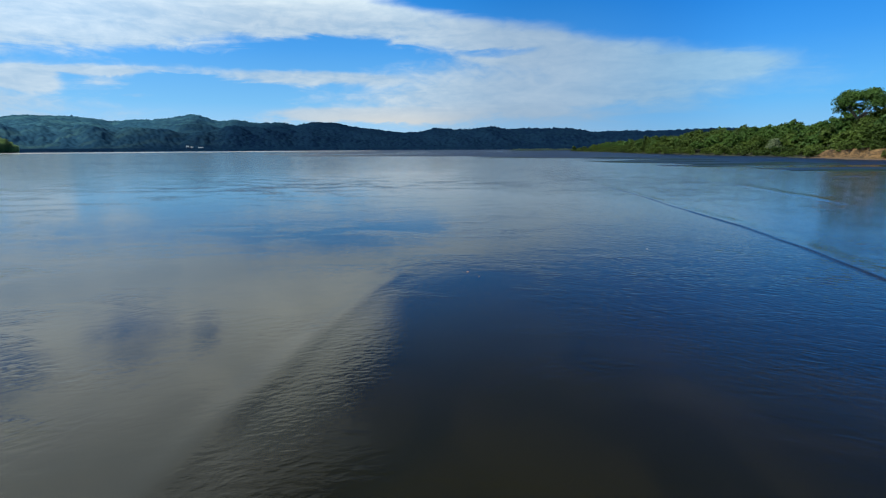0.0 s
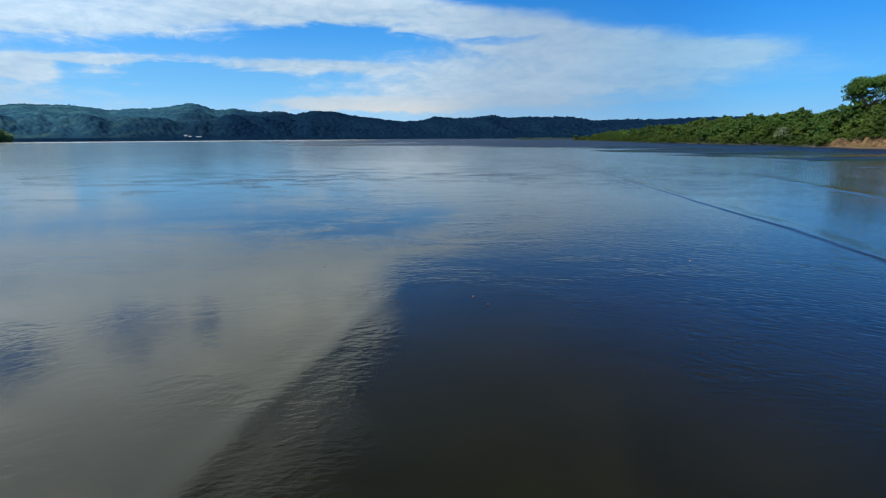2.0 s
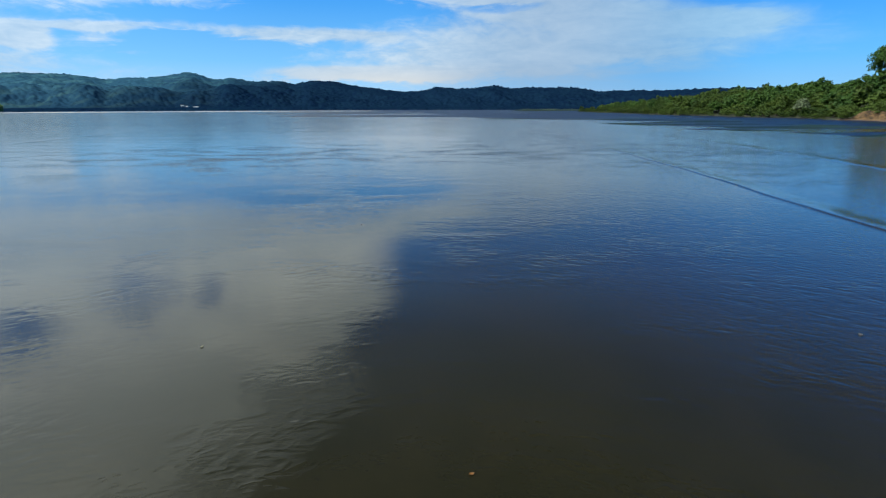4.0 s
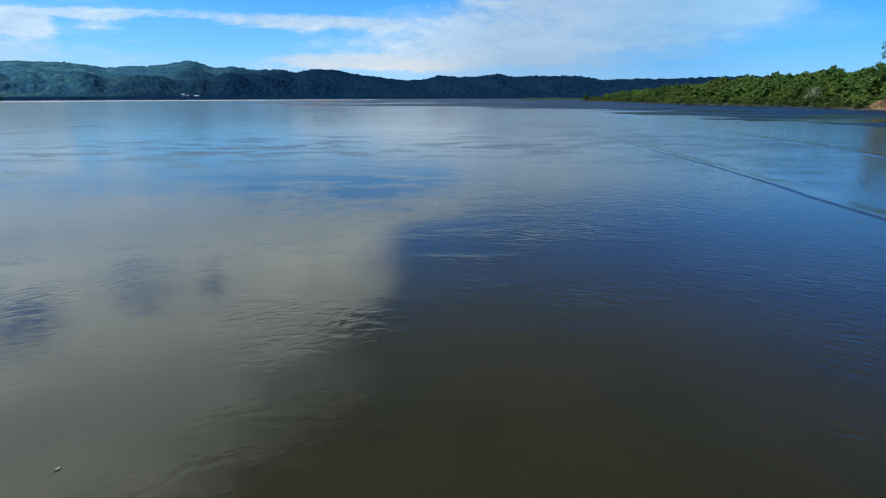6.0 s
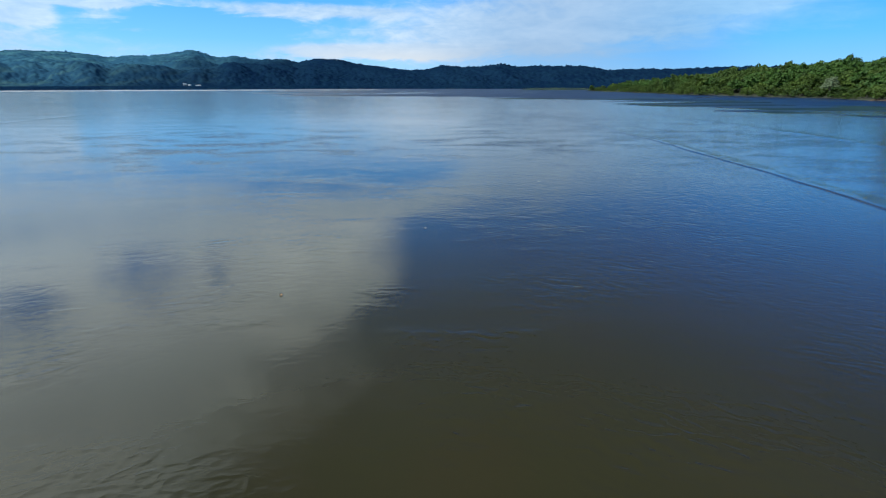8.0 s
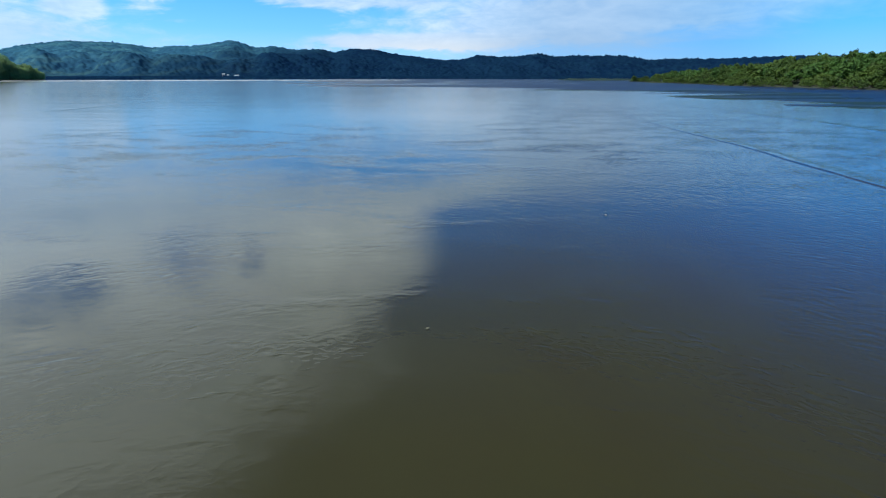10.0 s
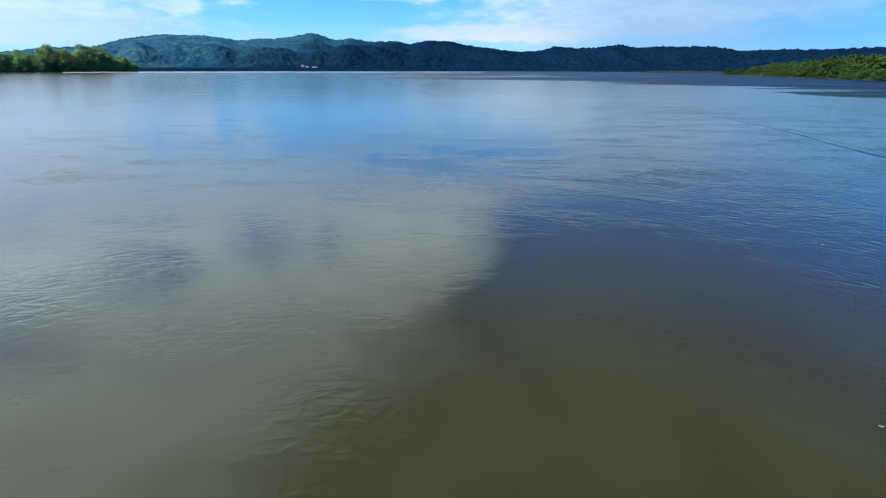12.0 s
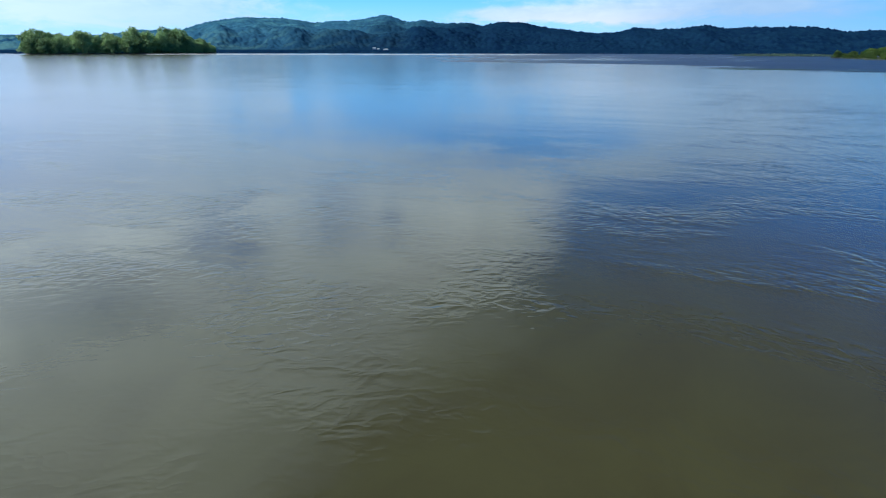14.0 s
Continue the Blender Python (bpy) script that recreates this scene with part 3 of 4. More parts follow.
angles = np.linspace(-76, 50, 1240)
radii = np.concatenate([np.linspace(690, 1500, 20), np.linspace(1520, 2250, 82), np.linspace(2262, 3010, 66), np.linspace(3100, 3900, 4)])
A, R = np.meshgrid(angles, radii)
Z = hill_height(A, R)
V = np.stack([np.sin(np.radians(A)) * R, np.cos(np.radians(A)) * R, Z], -1).reshape(-1, 3)
me = bpy.data.meshes.new("hills")
F = grid_faces(len(radii), len(angles))[:, ::-1]
me.from_pydata(V.tolist(), [], F.tolist())
me.materials.append(HAZY_FOREST)
me.polygons.foreach_set("use_smooth", [True] * len(me.polygons))
me.update()
tagged(new("hills", me), "forested hills with painted blue haze along the far lagoon shore", "hills", kind="structure")

# Tree crowns that stand out in a ragged row along the ridge.
g = np.random.default_rng(17)
bm = bmesh.new()
bmesh.ops.create_icosphere(bm, subdivisions=1, radius=1.0)
bm.verts.ensure_lookup_table()
ball = np.array([v.co[:] for v in bm.verts])
ball_faces = np.array([[v.index for v in f.verts] for f in bm.faces])
bm.free()
ridge_a = g.uniform(-62, 44, 2200)
ridge_a = ridge_a[value_noise(ridge_a * 0.9, ridge_a * 0, 71) + 0.35 * g.random(len(ridge_a)) > 0.42]
crown_a = ridge_a
crown_r = ridge_range(ridge_a) * g.uniform(0.985, 1.0, len(ridge_a))
wide = g.uniform(2.2, 5.2, len(crown_a))
tall = wide * g.uniform(0.8, 1.25, len(crown_a))
base = hill_height(crown_a, crown_r)
jig = 1 + 0.28 * (g.random((len(crown_a), len(ball))) - 0.5)
size = np.stack([wide, wide, tall], -1)
V = ball[None] * jig[:, :, None] * size[:, None, :]
V += np.stack([np.sin(np.radians(crown_a)) * crown_r, np.cos(np.radians(crown_a)) * crown_r, base - tall * 0.35], -1)[:, None, :]
F = ball_faces[None] + (np.arange(len(crown_a)) * len(ball))[:, None, None]
me = bpy.data.meshes.new("hill_trees")
me.from_pydata(V.reshape(-1, 3).tolist(), [], F.reshape(-1, 3).tolist())
me.materials.append(HAZY_FOREST)
me.polygons.foreach_set("use_smooth", [True] * len(me.polygons))
me.update()
tagged(new("hill_trees", me), "dark tree crowns with painted blue haze along the far ridge", "trees", kind="stuff")

# ---- mudflat ----
MUD_EDGE = [(-200, 720), (-165, 520), (-120, 400), (-95, 310), (-70, 284), (-24, 276), (2, 246), (31, 248), (48, 213), (58, 178), (61, 149), (63, 128), (67, 104), (72, 75), (86, 40), (130, -20), (180, -80)]
SHORE = [(420, 640), (250, 600), (150, 540), (116, 490), (119, 410), (119, 307), (131, 270), (142, 240), (139, 201), (140, 166), (152, 118), (190, 60), (240, 0), (280, -80)]


def line_x(points, y):
    """x of a shore line at the height y on the plan, smoothed."""
    pts = sorted(points, key=lambda q: q[1])
    return np.interp(y, [q[1] for q in pts], [q[0] for q in pts])


ys = np.concatenate([np.linspace(-80, 80, 40), np.linspace(84, 330, 150), np.linspace(334, 720, 70)])
us = np.linspace(0, 1, 110)
U, Y = np.meshgrid(us, ys)
east = line_x(SHORE, Y) + 14
west = line_x(MUD_EDGE, Y) - 13 + 9 * (fbm(Y / 18, Y * 0, 3, 23) - 0.5)
X = west + (east - west) * U
raise_ = smooth01((X - west) / 9)
Z = -0.16 + 0.07 * raise_ + 0.13 * smooth01((X - west) / 55) + 0.50 * (fbm(X / 55, Y / 16, 4, 21) - 0.5) + 0.08 * U
me = bpy.data.meshes.new("mudflat")
me.from_pydata(np.stack([X, Y, Z], -1).reshape(-1, 3).tolist(), [], grid_faces(len(ys), len(us)).tolist())
me.materials.append(MUD)
me.materials.append(ALGAE)
inner = (X - west)[:-1, :-1].ravel()
green = (inner < 40 + 30 * fbm(Y / 30, X / 30, 3, 27)[:-1, :-1].ravel()) & (fbm(X / 26, Y / 6, 4, 29)[:-1, :-1].ravel() > 0.48) & (Y[:-1, :-1].ravel() < 235)
me.polygons.foreach_set("material_index", green.astype(np.int32))
me.polygons.foreach_set("use_smooth", [True] * len(me.polygons))
me.update()
tagged(new("mudflat", me), "wet dark mudflat with streaks of green algae", "mudflat", kind="structure")

# ---- headland: low wooded ground with an eroded bank ----


def land_height(x, y):
    inland = x - line_x(SHORE, y)
    hill = 9.5 * smooth01((inland - 8) / 55) * smooth01((560 - y) / 330) * (0.8 + 0.4 * fbm(x / 40, y / 40, 3, 31))
    hill = hill * 0.88 + 7.0 * np.exp(-(((x - 195) / 19) ** 2 + ((y - 226) / 26) ** 2))
    hill = hill + 0.4 * smooth01((inland - 14) / 30) * smooth01((275 - y) / 60)
    flute = 3.6 * value_noise(y / 5.5, y * 0, 37) + 1.2 * value_noise(y / 1.9, y * 0, 38)
    scarp = smooth01((inland - 2.2 - flute) / 1.6) * smooth01((y - 96) / 25) * smooth01((212 - y) / 12)
    rough = fbm(x / 7, y / 7, 4, 33)
    return smooth01((inland + 6) / 9) * (0.5 + 0.5 * rough) - 0.3 + hill + scarp * (2.2 + 1.8 * rough)


ys = np.concatenate([np.linspace(-80, 120, 40), np.linspace(123, 245, 120), np.linspace(250, 640, 90)])
us = np.concatenate([np.linspace(-8, 16, 40), np.linspace(18, 240, 36)])
U, Y = np.meshgrid(us, ys)
X = line_x(SHORE, Y) + U + 1.6 * (fbm(Y / 5, U * 0, 3, 35) - 0.5)
Z = land_height(X, Y)
me = bpy.data.meshes.new("headland")
me.from_pydata(np.stack([X, Y, Z], -1).reshape(-1, 3).tolist(), [], grid_faces(len(ys), len(us)).tolist())
me.materials.append(FLOOR)
me.materials.append(EARTH)
me.materials.append(BEACH)
cx = U[:-1, :-1].ravel()
cy = Y[:-1, :-1].ravel()
bare = (cx < 10) & (cy > 96) & (cy < 207)
me.polygons.foreach_set("material_index", bare.astype(np.int32) + (bare & (cx < 2.4)))
me.polygons.foreach_set("use_smooth", [True] * len(me.polygons))
me.update()
tagged(new("headland", me), "wooded headland with an eroded orange earth bank", "headland", kind="structure")

# ---- islet ground ----
ISLET = [(-498, 398), (-478, 405), (-455, 432), (-436, 460), (-428, 482), (-428, 505), (-437, 540), (-452, 575)]
verts, faces = [], []
n_along, n_across = 60, 16
pts = np.array(ISLET, float)
along = np.linspace(0, len(pts) - 1, n_along)
ax_ = np.interp(along, range(len(pts)), pts[:, 0])
ay_ = np.interp(along, range(len(pts)), pts[:, 1])
back_dir = np.array([-0.74, 0.67])
L, W = np.meshgrid(np.arange(n_along), np.linspace(0, 1, n_across), indexing="ij")
depth = 46 * np.sqrt(np.clip(np.sin(np.pi * (L + 0.6) / (n_along + 0.2)), 0.02, 1))
X = ax_[L] + back_dir[0] * depth * W
Y = ay_[L] + back_dir[1] * depth * W
Z = 1.1 * np.sin(np.pi * np.clip(W * 0.94 + 0.03, 0, 1)) ** 0.7 - 0.35 + 0.3 * fbm(X / 6, Y / 6, 3, 41)
me = bpy.data.meshes.new("islet")
me.from_pydata(np.stack([X, Y, Z], -1).reshape(-1, 3).tolist(), [], grid_faces(n_along, n_across)[:, ::-1].tolist())
me.materials.append(FLOOR)
me.materials.append(SAND)
me.polygons.foreach_set("material_index", (np.tile(np.arange(n_across - 1), n_along - 1) < 2).astype(np.int32))
me.update()
tagged(new("islet", me), "low mangrove islet with a pale sand rim", "islet", kind="structure")

# ---- trees ----
rng = np.random.default_rng(7)


def tube(verts, faces, path, radii, sides=6):
    base = len(verts)
    path = [Vector(q) for q in path]
    for k, q in enumerate(path):
        ahead = (path[min(k + 1, len(path) - 1)] - path[max(k - 1, 0)]).normalized()
        side = ahead.cross(Vector((0.31, 0.93, 0.2))).normalized()
        up = side.cross(ahead)
        for j in range(sides):
            c, s = math.cos(j * math.tau / sides), math.sin(j * math.tau / sides)
            verts.append(tuple(q + (side * c + up * s) * radii[k]))
    for k in range(len(path) - 1):
        for j in range(sides):
            i0, i1 = base + k * sides + j, base + k * sides + (j + 1) % sides
            faces.append((i0, i1, i1 + sides, i0 + sides))


def leaf_quads(lobes, count, size, seed):
    """Many small pointed leaf clumps over the lobes of a crown; each lobe is centre and half sizes."""
    g = np.random.default_rng(seed)
    weight = np.array([lb[3] * lb[4] + lb[4] * lb[5] for lb in lobes], float)
    pick = g.choice(len(lobes), count, p=weight / weight.sum())
    lobes = np.array(lobes, float)[pick]
    d = g.normal(size=(count, 3))
    d /= np.linalg.norm(d, axis=1)[:, None]
    d[:, 2] = np.where(d[:, 2] < -0.35, -d[:, 2], d[:, 2])
    rad = 0.5 + 0.62 * g.random(count) ** 0.8
    lump = 0.82 + 0.36 * g.random(count)
    centre = lobes[:, :3] + d * lobes[:, 3:] * (rad * lump)[:, None]
    normal = 0.7 * d + g.normal(scale=0.5, size=(count, 3)) + np.array([0, 0, 0.5])
    normal /= np.linalg.norm(normal, axis=1)[:, None]
    side = np.cross(normal, g.normal(size=(count, 3)))
    side /= np.linalg.norm(side, axis=1)[:, None]
    other = np.cross(normal, side)
    s = size * (0.55 + 0.9 * g.random(count))[:, None]
    corners = np.stack([centre + side * s, centre + other * s * 0.62 + normal * s * 0.18, centre - side * s * 0.9, centre - other * s * 0.62 + normal * s * 0.18], 1)
    return corners.reshape(-1, 3), np.arange(4 * count).reshape(-1, 4)


def bushy_tree(name, label, group, tall, spread, seed, leaf=LEAF, count=1150, size=0.55, roots=True, low=0.1, lobe_count=11):
    """A spreading mangrove: leaning stems on arched roots, under a lobed crown that reaches nearly to the water."""
    g = random.Random(seed)
    thing = tagged(new(name), label, "tree", group)
    verts, faces, lobes = [], [], []
    for k in range(3):
        turn = k * 2.1 + g.uniform(-0.5, 0.5)
        lean = spread * g.uniform(0.15, 0.4)
        top = (math.cos(turn) * lean, math.sin(turn) * lean, tall * g.uniform(0.6, 0.8))
        mid = (top[0] * 0.45, top[1] * 0.3, top[2] * 0.5)
        tube(verts, faces, [(0.25 * math.cos(turn), 0.25 * math.sin(turn), -0.3), mid, top], [0.22, 0.15, 0.06])
        for j in range(3):
            t2 = turn + g.uniform(-1.2, 1.2)
            end = (mid[0] + math.cos(t2) * spread * 0.5, mid[1] + math.sin(t2) * spread * 0.5, tall * g.uniform(0.55, 0.85))
            tube(verts, faces, [mid, ((mid[0] + end[0]) / 2, (mid[1] + end[1]) / 2, end[2] * 0.75), end], [0.1, 0.07, 0.03], 5)
    part_from("trunk", mesh_from("trunk", verts, faces, BARK), thing)
    if roots:
        verts, faces = [], []
        for k in range(9):
            turn = k * math.tau / 9 + g.uniform(-0.2, 0.2)
            far = g.uniform(0.9, 1.8)
            tube(verts, faces, [(0.1 * math.cos(turn), 0.1 * math.sin(turn), g.uniform(0.9, 1.5)), (far * 0.6 * math.cos(turn), far * 0.6 * math.sin(turn), 0.8), (far * math.cos(turn), far * math.sin(turn), -0.4)], [0.06, 0.05, 0.035], 4)
        part_from("roots", mesh_from("roots", verts, faces, BARK), thing, "arched stilt roots")
    for k in range(lobe_count):
        turn = k * 2.4 + g.uniform(-0.4, 0.4)
        out_r = spread * g.uniform(0.3, 0.8)
        h = tall * (low + (0.86 - low) * ((k + 0.5) / lobe_count) ** 0.8) * g.uniform(0.9, 1.1)
        w = spread * g.uniform(0.24, 0.46)
        lobes.append((math.cos(turn) * out_r * (1.15 - 0.6 * h / tall), math.sin(turn) * out_r * (1.15 - 0.6 * h / tall), h, w, w, tall * g.uniform(0.11, 0.18)))
    lobes.append((g.uniform(-0.2, 0.2) * spread, g.uniform(-0.2, 0.2) * spread, tall * 0.86, spread * 0.32, spread * 0.32, tall * 0.14))
    lv, lf = leaf_quads(lobes, count, size, seed)
    part_from("crown", mesh_from("crown", lv, lf, leaf), thing)
    return thing


def umbrella_tree(name, label, tall, spread, seed):
    """A tall spreading tree: a bare forked trunk under wide flat tiers of leaves."""
    g = random.Random(seed)
    thing = tagged(new(name), label, "tree")
    verts, faces, lobes = [], [], []
    tube(verts, faces, [(0, 0, -0.5), (0.3, 0.1, tall * 0.25), (0.1, -0.2, tall * 0.45)], [0.75, 0.55, 0.45], 9)
    for k in range(9):
        turn = k * math.tau / 9 + g.uniform(-0.3, 0.3)
        far = spread * g.uniform(0.5, 0.92)
        h = tall * g.uniform(0.70, 0.92) - 0.12 * far * (k % 2)
        start = (0.1, -0.2, tall * g.uniform(0.36, 0.46))
        mid = (math.cos(turn) * far * 0.45, math.sin(turn) * far * 0.45, tall * 0.62)
        end = (math.cos(turn) * far, math.sin(turn) * far, h)
        tube(verts, faces, [start, mid, end], [0.34, 0.2, 0.06], 6)
        lobes.append((end[0] * 0.95, end[1] * 0.95, h - tall * 0.06, spread * 0.24, spread * 0.24, tall * 0.15))
        lobes.append((mid[0] * 1.2, mid[1] * 1.2, tall * g.uniform(0.86, 1.0), spread * 0.26, spread * 0.3, tall * 0.14))
    lobes.append((0, 0, tall * 0.93, spread * 0.4, spread * 0.4, tall * 0.12))
    part_from("trunk", mesh_from("trunk", verts, faces, BARK, True), thing)
    lv, lf = leaf_quads(lobes, 9500, 0.42, seed)
    part_from("crown", mesh_from("crown", lv, lf, LEAF_DARK), thing)
    return thing


GREEN_LABEL = "green mangrove tree with stilt roots on the muddy shore"
mangroves = [bushy_tree("mangrove_tree", GREEN_LABEL, "mangroves on the headland", t, s, 20 + i) for i, (t, s) in enumerate(((8.5, 5.6), (9.5, 5.2), (7.5, 5.8), (10.0, 5.6), (6.0, 5.2)))]
forest_trees = [bushy_tree("forest_tree", "dark green broadleaf tree on the headland slope", "trees on the headland", t, s, 60 + i, LEAF_DARK, 1300, 0.55, False, 0.25) for i, (t, s) in enumerate(((10.0, 6.0), (11.5, 5.6), (9.0, 6.2)))]
pale_tree = bushy_tree("dry_tree", "pale grey half-bare tree among green mangroves", "", 6.8, 3.3, 90, LEAF_PALE, 620, 0.45, False, 0.3)
islet_trees = [bushy_tree("islet_mangrove", "tall light green mangrove with bare upper branches", "mangroves on the islet", t, s, 110 + i, LEAF_GREY, 2500, 0.72, True, 0.05, 22) for i, (t, s) in enumerate(((17.0, 11.5), (15.5, 12.0), (18.0, 11.0), (13.5, 11.0)))]


def stand(protos, used, x, y, z, turn, size, squash=1.0):
    proto = protos[rng.integers(len(protos))]
    m = Matrix.LocRotScale((float(x), float(y), float(z)), Euler((0, 0, float(turn))), (float(size), float(size), float(size * squash)))
    if proto in used:
        return copy_thing(proto, m)
    used.add(proto)
    proto.matrix_basis = m
    return proto


used = set()
# Front rows along the shore, then the slope behind them.
y = 492.0
while y > 96:
    for row, (inland, chance) in enumerate(((0.5, 1.0), (6.5, 1.0), (13.5, 0.95))):
        on_bank = 100 < y < 206
        yy = y + rng.uniform(-2.5, 2.5)
        off = inland + rng.uniform(-1.8, 1.8) + (float(np.interp(yy, [172, 184], [3.2, 6.4])) if on_bank else 0.0)
        xx = float(line_x(SHORE, yy)) + off
        if rng.random() > chance:
            continue
        small = np.interp(yy, [90, 300, 430, 495], [1.0, 1.0, 0.85, 0.5])
        zz = float(land_height(np.array(xx), np.array(yy))) - (0.6 if on_bank else 0.1)
        stand(mangroves, used, xx, yy, max(zz, 0.0), rng.uniform(0, 6.28), small * rng.uniform(0.7, 1.3) * (1.0 if row or on_bank else 0.8))
    y -= 4.25
# The wood on the slope behind: crowns too many and too close to tell apart.
kinds = []
for i, (t, sp) in enumerate(((10.0, 4.6), (11.5, 4.2), (9.0, 5.0))):
    g = random.Random(300 + i)
    lobes = [(math.cos(k * 2.4) * sp * g.uniform(0.2, 0.65), math.sin(k * 2.4) * sp * g.uniform(0.2, 0.65), t * (0.35 + 0.06 * k), sp * g.uniform(0.3, 0.5), sp * g.uniform(0.3, 0.5), t * 0.13) for k in range(10)]
    kinds.append(leaf_quads(lobes, 680, 0.62, 300 + i))
for name, label, leaf, share in (("light_wood", "light green mangrove wood covering the headland slope", LEAF, 0.68), ("dark_wood", "dark green broadleaf wood on the headland slope", LEAF_DARK, 0.32)):
    all_v, all_f, count = [], [], 0
    gy = 494.0
    while gy > 84:
        gi = 18.0
        while gi < 62:
            yy, off = gy + rng.uniform(-2.2, 2.2), gi + rng.uniform(-2.2, 2.2)
            mine = (value_noise(np.array(off / 22 + 3), np.array(yy / 26), 51) * 0.7 + rng.random() * 0.3) < 0.56
            if mine == (share > 0.5):
                xx = float(line_x(SHORE, yy)) + off
                zz = float(land_height(np.array(xx), np.array(yy))) - 0.5
                v, f = kinds[rng.integers(3)]
                turn, size = rng.uniform(0, 6.28), rng.uniform(0.6, 0.9) * (0.8 + 0.4 * float(value_noise(np.array(xx / 17), np.array(yy / 17), 53))) * float(np.interp(yy, [300, 480, 495], [1.0, 0.75, 0.5]))
                c, sn = math.cos(turn) * size, math.sin(turn) * size
                all_v.append(np.stack([v[:, 0] * c - v[:, 1] * sn + xx, v[:, 0] * sn + v[:, 1] * c + yy, v[:, 2] * size + zz], 1))
                all_f.append(f + count)
                count += len(v)
            gi += 5.0
        gy -= 5.0
    wood = bpy.data.meshes.new(name)
    wood.from_pydata(np.concatenate(all_v).tolist(), [], np.concatenate(all_f).tolist())
    wood.materials.append(leaf)
    wood.update()
    tagged(new(name, wood), label, "wood", kind="stuff")
pale_tree.matrix_basis = pose(148, 241, float(land_height(np.array(148.0), np.array(241.0))) + 0.3)
used = set()
for k in range(24):
    yy = 130 + 14 * k + rng.uniform(-5, 5)
    xx = float(line_x(SHORE, yy)) + rng.uniform(44, 60)
    stand(forest_trees, used, xx, yy, float(land_height(np.array(xx), np.array(yy))) - 0.3, rng.uniform(0, 6.28), rng.uniform(0.75, 0.95) * float(np.interp(yy, [300, 480], [1.0, 0.75])))
big = umbrella_tree("umbrella_tree", "tall spreading tree with a flat dark green crown", 17.5, 14.0, 5)
big.matrix_basis = pose(180, 236, float(land_height(np.array(180.0), np.array(236.0))) - 0.2)

used = set()
for k in range(92):
    i = max((k // 4 + rng.uniform(0.0, 1.0)) * (n_along - 1) / 23, 2.5)
    w = (k % 4 + 0.35 + rng.uniform(-0.3, 0.3)) / 4.4
    li = min(int(i), n_along - 1)
    x, yy = ax_[li] + back_dir[0] * depth[li, 0] * w, ay_[li] + back_dir[1] * depth[li, 0] * w
    end = np.interp(li, [0, 6, 14, 40, 52, n_along], [0.8, 0.95, 1.0, 1.0, 0.72, 0.4])
    stand(islet_trees, used, x, yy, 0.3, rng.uniform(0, 6.28), end * rng.uniform(0.78, 1.10), 1.19)

# ---- pale strip along the far water's edge ----
a_s = np.linspace(-43, -7, 160)
verts, faces = [], []
for k, a_deg in enumerate(a_s):
    mid = 612 + 26 * (float(fbm(np.array(a_deg * 0.5), np.array(2.0), 3, 61)) - 0.5)
    half = 15 * (0.25 + float(fbm(np.array(a_deg * 1.3), np.array(7.0), 3, 63))) * math.sin(math.pi * (k + 0.5) / len(a_s)) ** 0.5
    for rr, z in ((mid - half, -0.08), (mid, 0.3), (mid + half, -0.08)):
        verts.append((rr * math.sin(radians(a_deg)), rr * math.cos(radians(a_deg)), z))
faces = grid_faces(len(a_s), 3)
tagged(new("sandbar", mesh_from("sandbar", verts, faces[:, ::-1], PALE, True)), "pale low strip along the far shore", "sandbar", kind="structure")

# ---- leaves afloat ----


def floating_leaf(x, y, turn, size, mat, label):
    bm = bmesh.new()
    rows = []
    for k in range(7):
        u = k / 6
        w = 0.34 * math.sin(math.pi * min(0.97, u + 0.03)) ** 0.8
        lift = 0.10 * (2 * u - 1) ** 2
        rows.append([bm.verts.new((size * (u - 0.5), size * v * w, size * (lift + 0.12 * v * v + 0.02))) for v in (-1, 0, 1)])
    for r0, r1 in zip(rows, rows[1:]):
        for j in (0, 1):
            bm.faces.new((r0[j], r1[j], r1[j + 1], r0[j + 1]))
    bmesh.ops.solidify(bm, geom=bm.faces[:], thickness=size * 0.02)
    me = bpy.data.meshes.new("floating_leaf")
    bm.to_mesh(me)
    bm.free()
    me.materials.append(mat)
    ob = tagged(new("floating_leaf", me), label, "leaf", "leaves afloat")
    ob.matrix_basis = pose(x, y, 0.004, 0, 0, turn)


LEAVES = [
    (1.4, 20.1, 70, 0.085, FALLEN, "curled brown leaf afloat on the lagoon"),
    (1.0, 20.9, 20, 0.085, FALLEN, "curled brown leaf afloat on the lagoon"),
    (10.0, 25.6, 140, 0.08, FADED, "faded leaf afloat on the lagoon"),
    (-4.6, 25.0, 55, 0.08, FADED, "faded leaf afloat on the lagoon"),
    (-3.0, 37.2, 110, 0.085, FALLEN, "curled brown leaf afloat on the lagoon"),
    (0.3, 43.7, 30, 0.08, FADED, "faded leaf afloat on the lagoon"),
    (6.0, 53.6, 160, 0.08, FADED, "faded leaf afloat on the lagoon"),
    (9.0, 62.9, 10, 0.08, FADED, "faded leaf afloat on the lagoon"),
]
for lx, ly, turn, size, mat, label in LEAVES:
    floating_leaf(lx, ly, turn, size, mat, label)

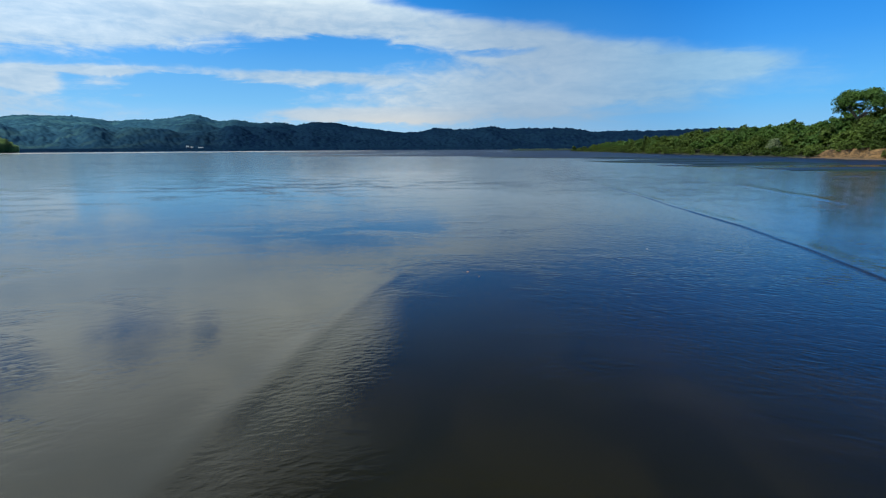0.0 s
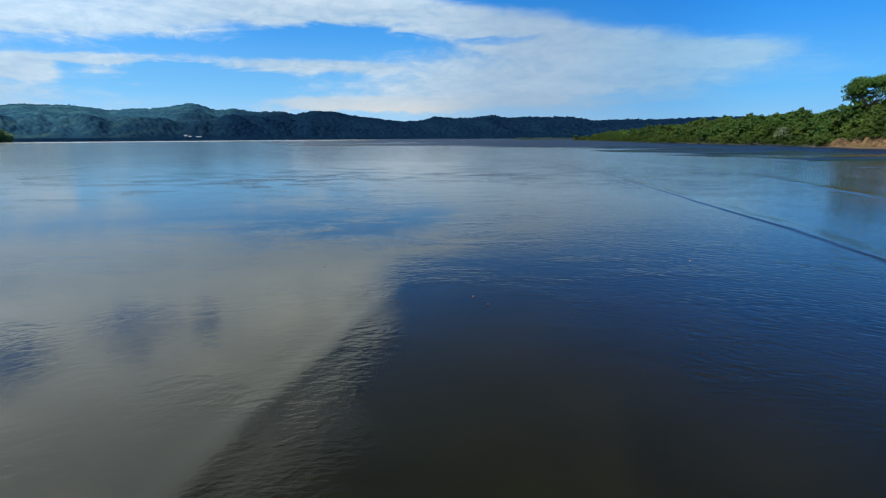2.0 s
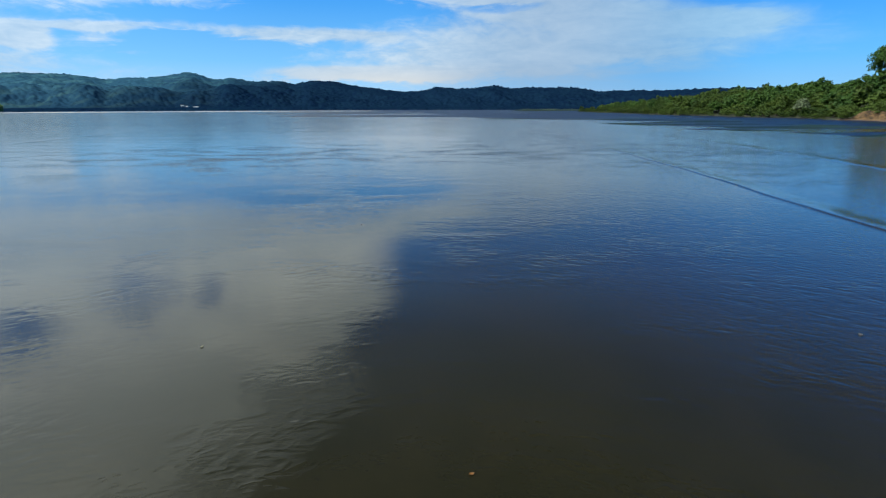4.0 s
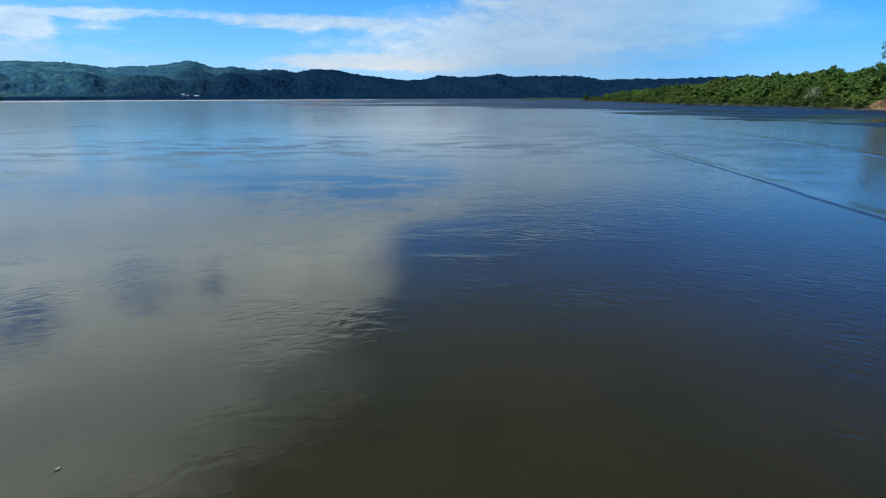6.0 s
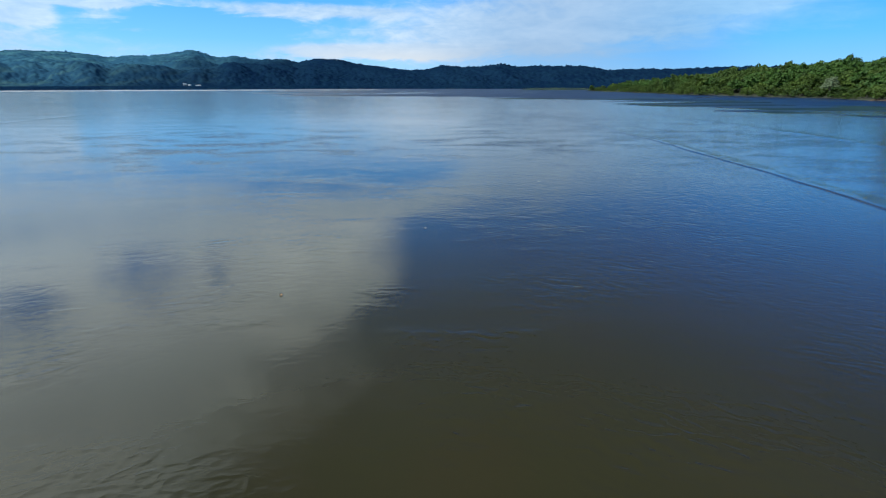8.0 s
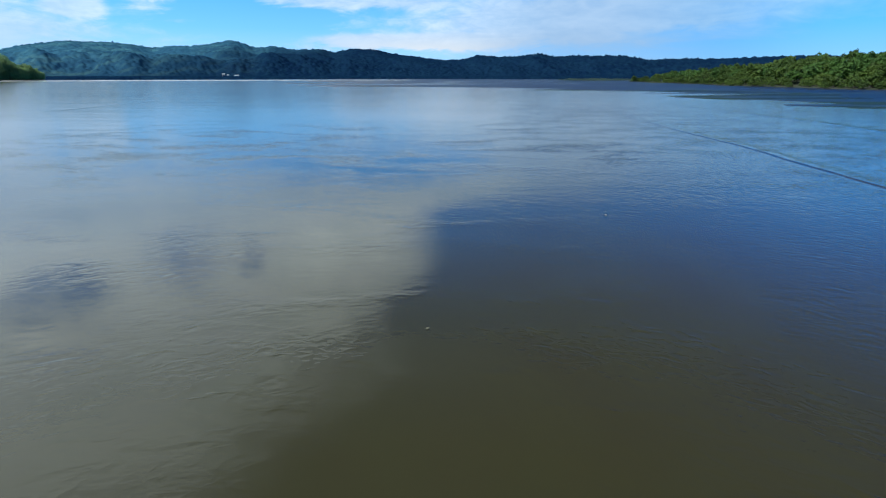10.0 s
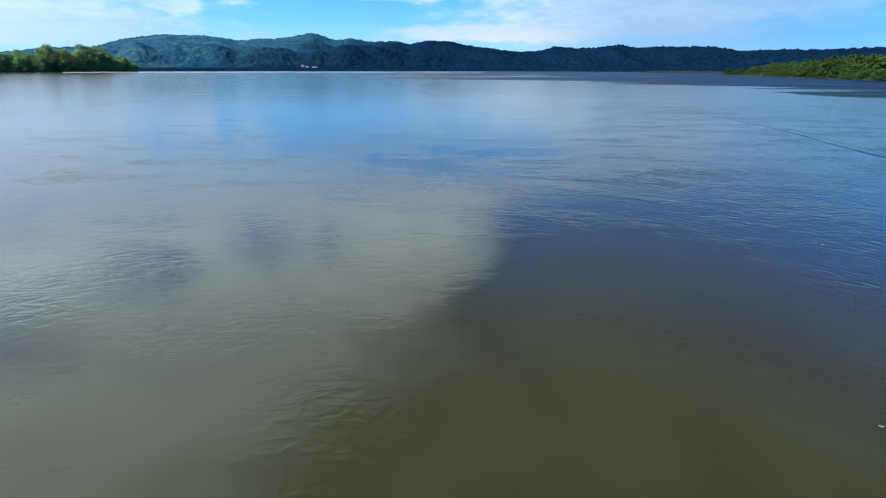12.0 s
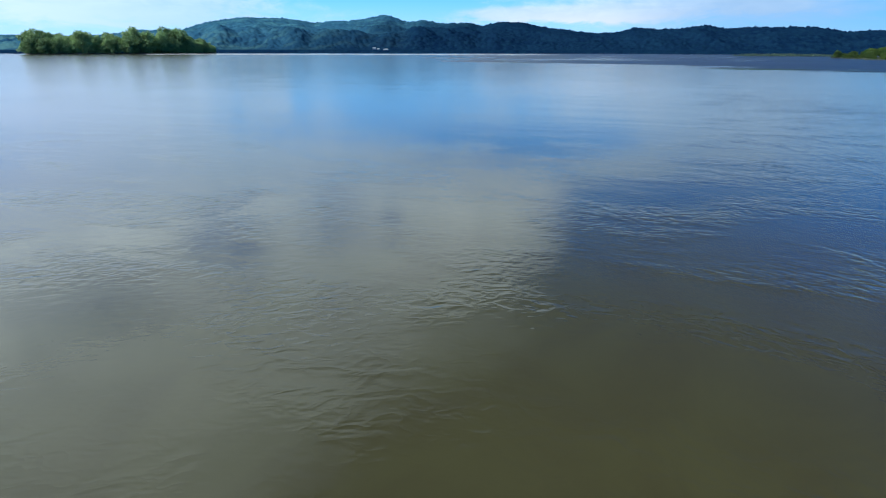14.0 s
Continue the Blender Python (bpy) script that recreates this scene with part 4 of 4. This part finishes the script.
# ---- marsh grass beyond the headland's tip ----
verts, faces = [], []
for k in range(3600):
    gx, gy = rng.uniform(78, 152), rng.uniform(575, 640)
    gh, ga = rng.uniform(0.5, 1.9) * float(0.4 + value_noise(np.array(gx / 9), np.array(gy / 40), 77)), rng.uniform(0, 3.14)
    c, s = math.cos(ga) * 0.5, math.sin(ga) * 0.5
    b = len(verts)
    verts += [(gx - c, gy - s, 0), (gx + c, gy + s, 0), (gx + c * 0.3 + rng.uniform(-0.3, 0.3), gy, gh)]
    faces.append((b, b + 1, b + 2))
tagged(new("marsh_grass", mesh_from("marsh_grass", verts, faces, GRASS)), "pale green marsh grass on the far mud", "grass", kind="stuff")

# ---- small houses at the foot of the hills ----


def box(bm, x0, y0, z0, x1, y1, z1):
    m = Matrix.LocRotScale(((x0 + x1) / 2, (y0 + y1) / 2, (z0 + z1) / 2), None, (x1 - x0, y1 - y0, z1 - z0))
    bmesh.ops.create_cube(bm, size=1.0, matrix=m)


def house(wide, deep, tall, label):
    thing = tagged(new("house"), label, "house", "houses at the foot of the hills")
    bm = bmesh.new()
    box(bm, -wide / 2, -deep / 2, -1, wide / 2, deep / 2, tall)
    part("wall", bm, WALL, thing)
    bm = bmesh.new()
    w, d, top = wide / 2 + 0.7, deep / 2 + 0.7, tall + deep * 0.32
    q = [bm.verts.new(c) for c in ((-w, -d, tall), (w, -d, tall), (w, d, tall), (-w, d, tall), (-w, 0, top), (w, 0, top))]
    for f in ((0, 1, 5, 4), (2, 3, 4, 5), (0, 4, 3), (1, 2, 5), (3, 2, 1, 0)):
        bm.faces.new([q[i] for i in f])
    part("roof", bm, ROOF, thing, "pale tin gable roof")
    for k in (-1, 0, 1):
        bm = bmesh.new()
        box(bm, k * wide * 0.3 - 0.7, -deep / 2 - 0.06, 1.0 if k else 0.0, k * wide * 0.3 + 0.7, -deep / 2 + 0.02, tall * 0.7)
        part("window" if k else "door", bm, SHADE, thing)
    return thing


for wide, deep, tall, ha, hr, hz, turn, label in (
    (7, 6, 4.5, -25.25, 1560, 2.5, 25, "greyish white house with a tin gable roof below the hills"),
    (6, 5, 3.0, -24.85, 1580, 1.8, -15, "small white house among trees below the hills"),
    (11, 5, 2.2, -24.1, 1530, 1.6, 5, "long low white house near the far shore"),
):
    ob = house(wide, deep, tall, label)
    ob.matrix_basis = pose(hr * math.sin(radians(ha)), hr * math.cos(radians(ha)), hz, 0, 0, turn)
